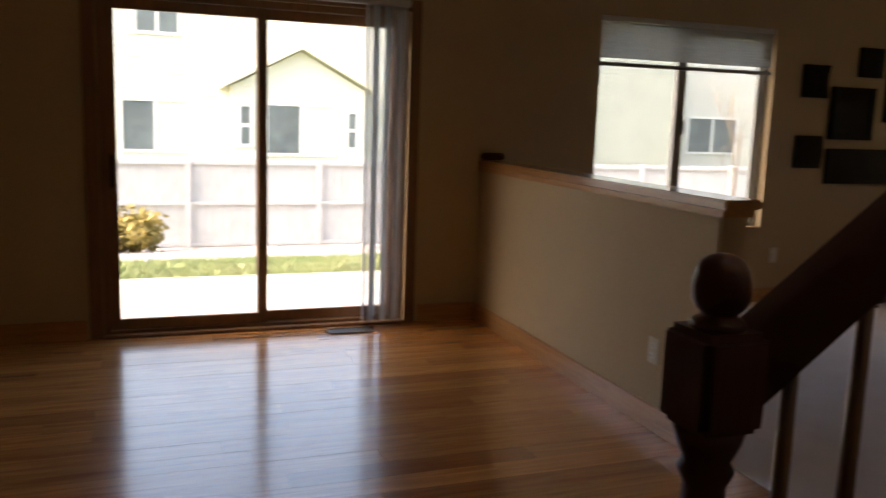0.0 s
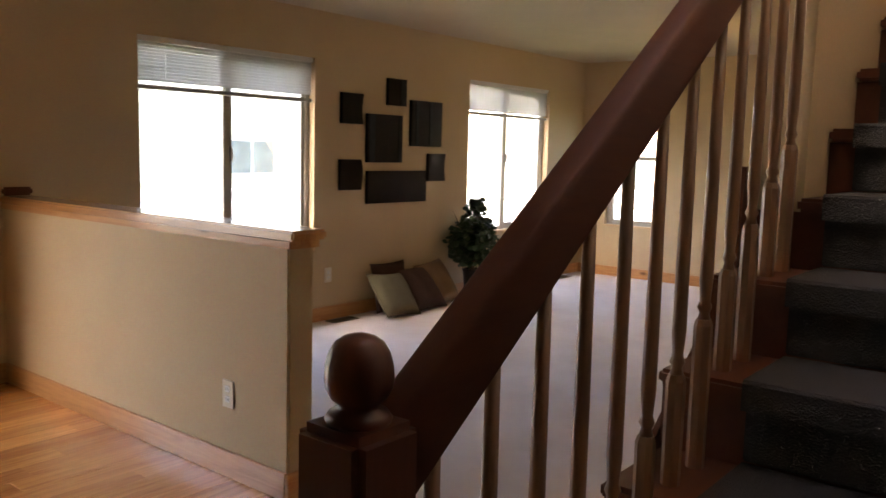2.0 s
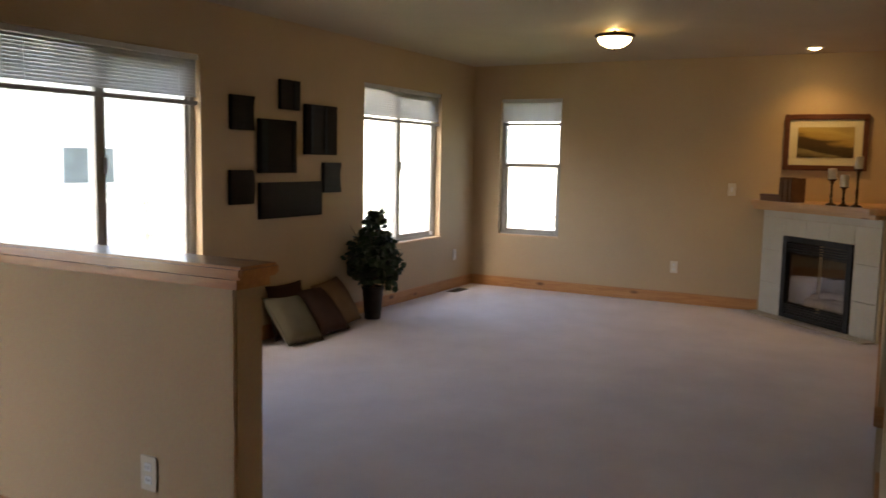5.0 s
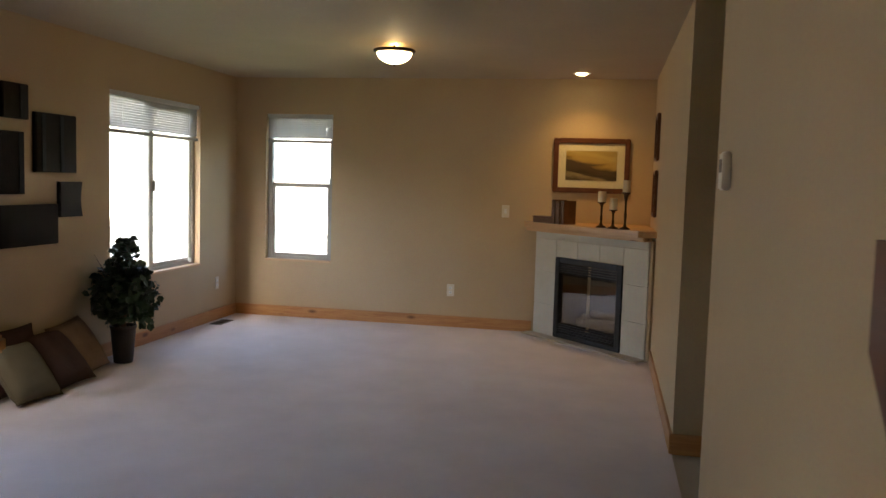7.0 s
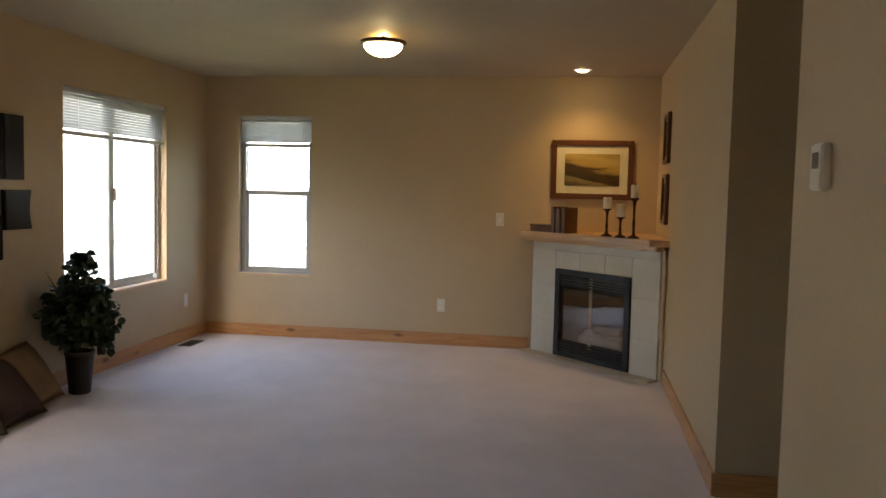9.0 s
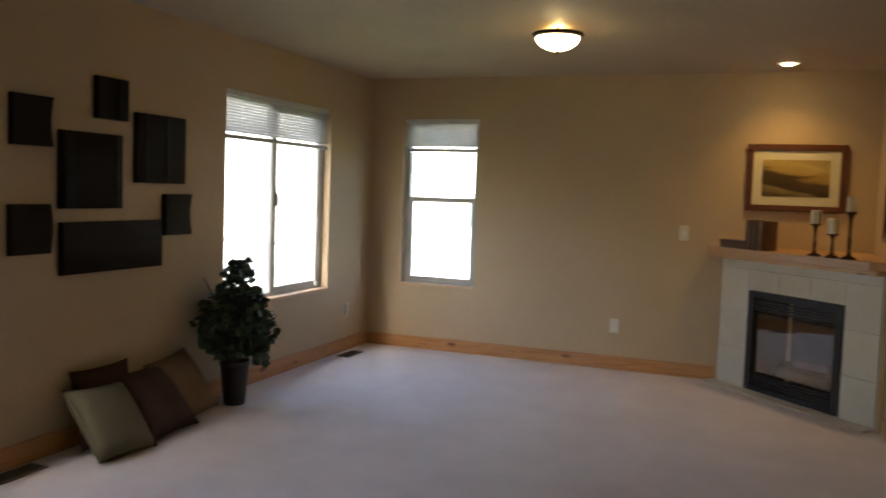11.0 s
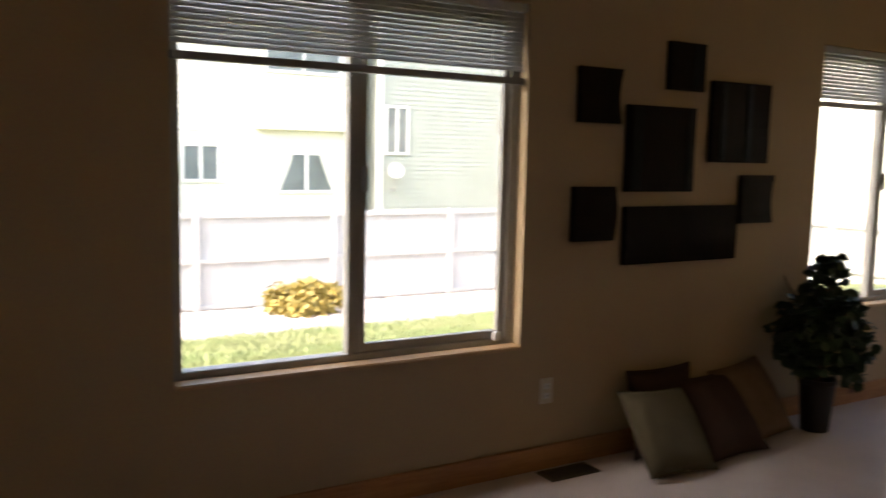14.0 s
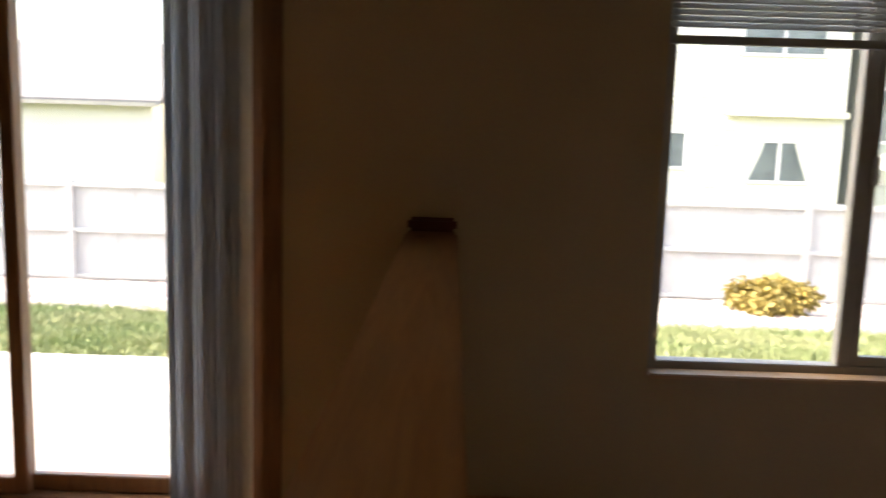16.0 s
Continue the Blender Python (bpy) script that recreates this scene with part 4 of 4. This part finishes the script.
def scatter(name, count, x0, x1, y0, y1, maker, mat, label, category):
    r = random.Random(name)
    verts, faces = [], []
    for k in range(count):
        x, y = r.uniform(x0, x1), r.uniform(y0, y1)
        maker(r, Vector((x, y, gz(y))), verts, faces)
    me = bpy.data.meshes.new(name)
    me.from_pydata(verts, [], faces)
    me.materials.append(mat)
    return tagged(new(name, me), label, category, kind="stuff")


def blade(r, p, verts, faces):
    a, h = r.uniform(0, 6.28), r.uniform(0.03, 0.075)
    d = Vector((math.cos(a), math.sin(a), 0)) * 0.012
    i = len(verts)
    verts += [p - d, p + d, p + Vector((r.uniform(-0.03, 0.03), r.uniform(-0.03, 0.03), h))]
    faces.append((i, i + 1, i + 2))


def stone(r, p, verts, faces):
    s = r.uniform(0.02, 0.06)
    i = len(verts)
    for q in ((1, 0, 0), (0, 1, 0), (-1, 0, 0), (0, -1, 0), (0.1, 0.1, 0.8)):
        verts.append(p + Vector((q[0] * s * r.uniform(0.7, 1.2), q[1] * s * r.uniform(0.7, 1.2), 0.01 + q[2] * s)))
    faces += [(i, i + 1, i + 4), (i + 1, i + 2, i + 4), (i + 2, i + 3, i + 4), (i + 3, i, i + 4)]


scatter("grass", 60000, -7, 13, 8.02, 11.5, blade, BLADE, "short green lawn grass beyond the patio", "grass")
scatter("grass", 9000, 2.6, 13, 5.7, 8.02, blade, BLADE, "short green lawn grass beside the house", "grass")
scatter("gravel", 16000, -7, 14, 11.3, 16.4, stone, PEBBLE, "pale pink and grey garden pebbles", "gravel")


def fence(name, x0, x1, y, rz, origin, label, zfun, top):
    th = thing(name, origin, label, "fence", rz=rz)
    bay = 2.40
    n = int(round((x1 - x0) / bay))
    post = plank_ = railo = None
    for k in range(n + 1):
        x = x0 + k * bay
        if post is None:
            post = part("post", boxes((-0.05, 0.05, -0.105, -0.018, -1.30 - 0.4, top + 0.02), bevel=0.006), FENCEW, th)
            post.matrix_basis = pose(x, 0, 0)
        else:
            again(post, pose(x, 0, 0))
    for k in range(n):
        for z in (top - 0.06, top - 0.80, top - 1.56):
            if railo is None:
                railo = part("rail", boxes((0.051, bay - 0.051, -0.075, -0.018, -0.035, 0.035), bevel=0.004), FENCEW, th)
                railo.matrix_basis = pose(x0 + k * bay, 0, z)
            else:
                again(railo, pose(x0 + k * bay, 0, z))
        for j in range(16):
            m = pose(x0 + k * bay + j * 0.15 + 0.075, 0.004 * math.sin(k * 5 + j * 3.3), 0.012 * math.sin(j * 4.1 + k))
            if plank_ is None:
                plank_ = part("board", boxes((-0.073, 0.073, -0.016, 0.0, top - 1.80, top)), FENCEW, th)
                plank_.matrix_basis = m
            else:
                again(plank_, m)
    return th


fence("garden_fence", -8.83, 15.17, 0, 0, (0, 16.0, 0), "pale weathered board fence with posts and rails", gz, 0.42)
fence("side_fence", 0, 16.8, 0, -90, (15.2, 16.0, 0), "pale weathered board fence along the side garden", gz, 0.46)


def bush(x, y, r, h, seed, label):
    th = thing("bush", (x, y, gz(y)), label, "bush")
    rr = random.Random(seed)
    lobes = [(Vector((rr.uniform(-0.55, 0.55) * r, rr.uniform(-0.5, 0.5) * r, rr.uniform(0.2, 0.62) * h)), rr.uniform(0.32, 0.55) * r, rr.uniform(0.25, 0.4) * h) for _ in range(11)]
    tw = bmesh.new()
    for c, a, b in lobes:
        join(tw, tube((0, 0, -0.02), c, 0.018, 0.006, 6))
    part("branch", tw, BARK, th)

    def inside(q):
        c, a, b = q.choice(lobes)
        v = Vector((q.gauss(0, 1), q.gauss(0, 1), q.gauss(0, 1))).normalized() * q.uniform(0.6, 1.05)
        p = c + Vector((v.x * a, v.y * a, v.z * b))
        p.z = max(p.z, 0.03)
        return p
    part("foliage", leaf_cloud(inside, 2600, 0.085, rr), BUSHLEAF, th)


bush(-0.42, 14.2, 0.78, 0.85, 3, "round yellow-green autumn bush by the fence")
bush(6.55, 13.5, 0.66, 0.60, 8, "low mounded yellow-green bush by the fence")

tr = thing("sapling", (6.7, 8.5, gz(8.5)), "thin bare young tree in the lawn", "tree")
bm = bmesh.new()
rr = random.Random(12)


def grow(p, d, length, r, depth):
    q = p + d * length
    join(bm, tube(p, q, r, r * 0.65, 6))
    if depth == 0:
        return
    for _ in range(3):
        nd = (d + Vector((rr.uniform(-0.7, 0.7), rr.uniform(-0.7, 0.7), rr.uniform(0.0, 0.5)))).normalized()
        grow(p + d * length * rr.uniform(0.55, 1.0), nd, length * rr.uniform(0.5, 0.75), r * 0.5, depth - 1)


grow(Vector((0, 0, -0.05)), Vector((0.03, 0.02, 1)).normalized(), 1.05, 0.018, 4)
part("trunk", bm, BARK, tr)


# ---- houses behind the fence ----
def house_window(parent, x0, x1, z0, z1, y, split=True, curtain=False):
    t = 0.09
    w = part("window", boxes((x0 - t, x0, y - 0.05, y, z0 - t, z1 + t), (x1, x1 + t, y - 0.05, y, z0 - t, z1 + t), (x0, x1, y - 0.05, y, z0 - t, z0), (x0, x1, y - 0.05, y, z1, z1 + t)), WHITETRIM, parent)
    m = (x0 + x1) / 2
    if split:
        part("mullion", boxes((m - 0.05, m + 0.05, y - 0.045, y, z0, z1)), WHITETRIM, w)
        part("pane", boxes((x0, m - 0.05, y - 0.02, y - 0.005, z0, z1)), FARGLASS, w)
        part("pane", boxes((m + 0.05, x1, y - 0.02, y - 0.005, z0, z1)), CURTAIN if curtain else FARGLASS, w)
    else:
        part("mullion", boxes((x0, x1, y - 0.045, y, (z0 + z1) / 2 - 0.05, (z0 + z1) / 2 + 0.05)), WHITETRIM, w)
        part("pane", boxes((x0, x1, y - 0.02, y - 0.005, z0, (z0 + z1) / 2 - 0.05)), FARGLASS, w)
        part("pane", boxes((x0, x1, y - 0.02, y - 0.005, (z0 + z1) / 2 + 0.05, z1)), FARGLASS, w)
    return w


def clapboards(x0, x1, y, z0, z1, step=0.16):
    """Overlapping boards down a wall, each leaning out at its foot."""
    bm = bmesh.new()
    z = z0
    while z < z1:
        t = min(z + step, z1)
        a = [bm.verts.new(p) for p in ((x0, y - 0.022, z), (x1, y - 0.022, z), (x1, y - 0.004, t), (x0, y - 0.004, t))]
        b = [bm.verts.new(p) for p in ((x0, y, z), (x1, y, z))]
        bm.faces.new(a)
        bm.faces.new((b[0], b[1], a[1], a[0]))
        z += step
    return bm


def gable_roof(x0, x1, y0, y1, z, rise, over=0.4, thick=0.15, along="x"):
    bm = bmesh.new()
    if along == "x":
        m = (y0 + y1) / 2
        p = [(y0 - over, z - 0.1), (m, z + rise), (y1 + over, z - 0.1), (y1 + over, z - 0.1 + thick), (m, z + rise + thick), (y0 - over, z - 0.1 + thick)]
        return prism(p, x0 - over, x1 + over, "yz")
    m = (x0 + x1) / 2
    p = [(x0 - over, z - 0.1), (m, z + rise), (x1 + over, z - 0.1), (x1 + over, z - 0.1 + thick), (m, z + rise + thick), (x0 - over, z - 0.1 + thick)]
    return prism(p, y0 - over, y1, "xz")


HY = 28.0
G = -1.5
h1 = thing("cream_house", (0, 0, 0), "cream two-storey house with white windows behind the fence", "house")
part("wall", boxes((-4.6, 14.0, HY, HY + 9, G, 5.4)), CREAMSIDE, h1)
part("siding", clapboards(-4.6, 14.0, HY, G, 5.4), CREAMSIDE, h1)
part("roof", gable_roof(-4.6, 14.0, HY, HY + 9, 5.4, 2.6), SHINGLE, h1)
house_window(h1, -0.46, 1.45, -0.02, 1.48, HY - 0.02, True, True)
part("bay", boxes((2.75, 7.0, HY - 0.9, HY - 0.03, G, 2.05)), CREAMSIDE, h1, "gabled bay")
part("bay_siding", clapboards(2.75, 7.0, HY - 0.9, G, 2.05), CREAMSIDE, h1)
part("bay_gable", prism([(2.75, 2.05), (7.0, 2.05), (4.88, 3.2)], HY - 0.9, HY - 0.03), CREAMSIDE, h1)
part("bay_roof", gable_roof(2.75, 7.0, HY - 0.9, HY - 0.03, 2.05, 1.2, 0.35, 0.16, "y"), YELLOWTRIM, h1, "yellow bargeboards on the gable")
house_window(h1, 3.0, 3.28, 0.25, 1.42, HY - 0.93, False)
house_window(h1, 3.85, 5.95, -0.02, 1.48, HY - 0.93, True, True)
house_window(h1, 6.45, 6.7, 0.2, 1.3, HY - 0.93, False)
curtained = house_window(h1, 11.2, 13.0, 0.2, 1.35, HY - 0.02, True)
for side in (1, -1):
    part("curtain", prism([(12.1 + side * q, z) for q, z in ((0.9, 0.2), (0.87, 0.25), (0.62, 0.85), (0.45, 1.35), (0.9, 1.35))], HY - 0.055, HY - 0.043), CURTAIN, curtained, "pale curtain drawn aside")
house_window(h1, 8.2, 9.2, 0.55, 1.55, HY - 0.02, True)
house_window(h1, 10.8, 13.2, 4.0, 5.0, HY - 0.02, True)
house_window(h1, 0.0, 1.2, 3.6, 4.8, HY - 0.02, True)
part("eave_band", boxes((10.4, 14.0, HY - 0.3, HY - 0.025, 2.12, 2.30)), YELLOWTRIM, h1, "yellow ledge over the ground floor window")

h2 = thing("green_house", (0, 0, 0), "grey-green lap-sided house with white corner boards", "house")
part("wall", boxes((14.6, 20.0, HY, HY + 9, G, 6.2)), GREENSIDE, h2)
part("siding", clapboards(14.6, 20.0, HY, G, 6.2), GREENSIDE, h2)
part("roof", gable_roof(14.6, 20.0, HY, HY + 9, 6.2, 1.6, 0.4, 0.15, "y"), SHINGLE, h2)
for x in (14.6, 19.75):
    part("corner_board", boxes((x, x + 0.25, HY - 0.06, HY - 0.025, G, 6.2)), WHITETRIM, h2)
house_window(h2, 15.0, 15.75, 1.5, 3.0, HY - 0.025, True)
dish = thing("satellite_dish", (15.2, HY - 0.35, 0.5), "small pale satellite dish on a bracket", "dish")
d_ = part("reflector", lathe([(0.02, 0.0), (0.15, 0.03), (0.26, 0.09), (0.27, 0.092), (0.15, 0.045), (0.02, 0.012)], 24), WHITETRIM, dish, smooth=True)
d_.matrix_basis = pose(0, 0, 0.35, 70, 0, -20)
part("mast", tube((0, 0.05, -0.3), (0, 0.05, 0.35), 0.025, 0.025), BLINDRAIL, dish)
part("bracket", boxes((-0.03, 0.03, 0.02, 0.33, -0.32, -0.26)), BLINDRAIL, dish)

h3 = thing("tan_house", (0, 0, 0), "pale tan lap-sided house with a sliding window", "house")
part("wall", boxes((20.8, 40, 32, 40, G, 5.6)), TANSIDE, h3)
part("siding", clapboards(20.8, 40, 32, G, 5.6), TANSIDE, h3)
part("roof", gable_roof(20.8, 40, 32, 40, 5.6, 2.4), SHINGLE, h3)
house_window(h3, 23.4, 26.0, 0.1, 1.6, 31.97, True)
part("corner_board", boxes((20.8, 21.05, 31.94, 31.975, G, 5.6)), WHITETRIM, h3)

h4 = thing("garage_house", (0, 0, 0), "low white house with a grey shingle roof", "house")
part("wall", boxes((-20, -7.4, HY + 1, HY + 8, G, 2.0)), CREAMSIDE, h4)
part("siding", clapboards(-20, -7.4, HY + 1, G, 2.0), CREAMSIDE, h4)
part("roof", gable_roof(-20, -7.4, HY + 1, HY + 8, 2.0, 2.0), SHINGLE, h4)
part("gutter", boxes((-20.3, -7.1, HY + 0.45, HY + 0.55, 1.86, 1.98)), VINYL, h4)

h5 = thing("white_house", (27, 24, 0), "pale lap-sided house beyond the side fence", "house", rz=-90)
part("wall", boxes((0, 26, 0, 9, G, 5.2)), CREAMSIDE, h5)
part("siding", clapboards(0, 26, 0, G, 5.2), CREAMSIDE, h5)
part("roof", gable_roof(0, 26, 0, 9, 5.2, 2.4), SHINGLE, h5)
house_window(h5, 9.0, 10.6, 0.2, 1.5, -0.02, True)
house_window(h5, 13.2, 14.4, 0.3, 1.4, -0.02, True)

# ---- wood floor planks ----
rnd = random.Random(21)
fl = thing("floor_wood", (0, 0, 0), "glossy varnished hickory plank floor with mixed tones", "wood floor", kind="structure")
PW = 0.128
lengths = (0.7, 1.0, 1.3, 1.6)
plank_mesh = {}
for length in lengths:
    bm = boxes((0.0001, length - 0.0001, 0.0001, PW - 0.0001, -0.02, 0.0), bevel=0.0004)
    plank_mesh[length] = bm
made = {}
row = 0
y = SOUTH
while y < N - 0.01:
    x = WEST - rnd.choice((0.0, 0.3, 0.5))
    while x < CARX - 0.01:
        length = rnd.choice(lengths)
        left = CARX - x
        if left < length:
            ob = part("plank", boxes((0.0001, left, 0.0001, PW - 0.0001, -0.02, 0.0), bevel=0.0004), PLANK, fl)
        elif length in made:
            ob = again(made[length], pose(0, 0, 0), fl)
        else:
            ob = made[length] = part("plank", plank_mesh.pop(length), PLANK, fl)
        ob.matrix_basis = pose(x, y, rnd.uniform(-0.0004, 0.0004))
        x += length
    y += PW
    row += 1
for bm in plank_mesh.values():
    bm.free()
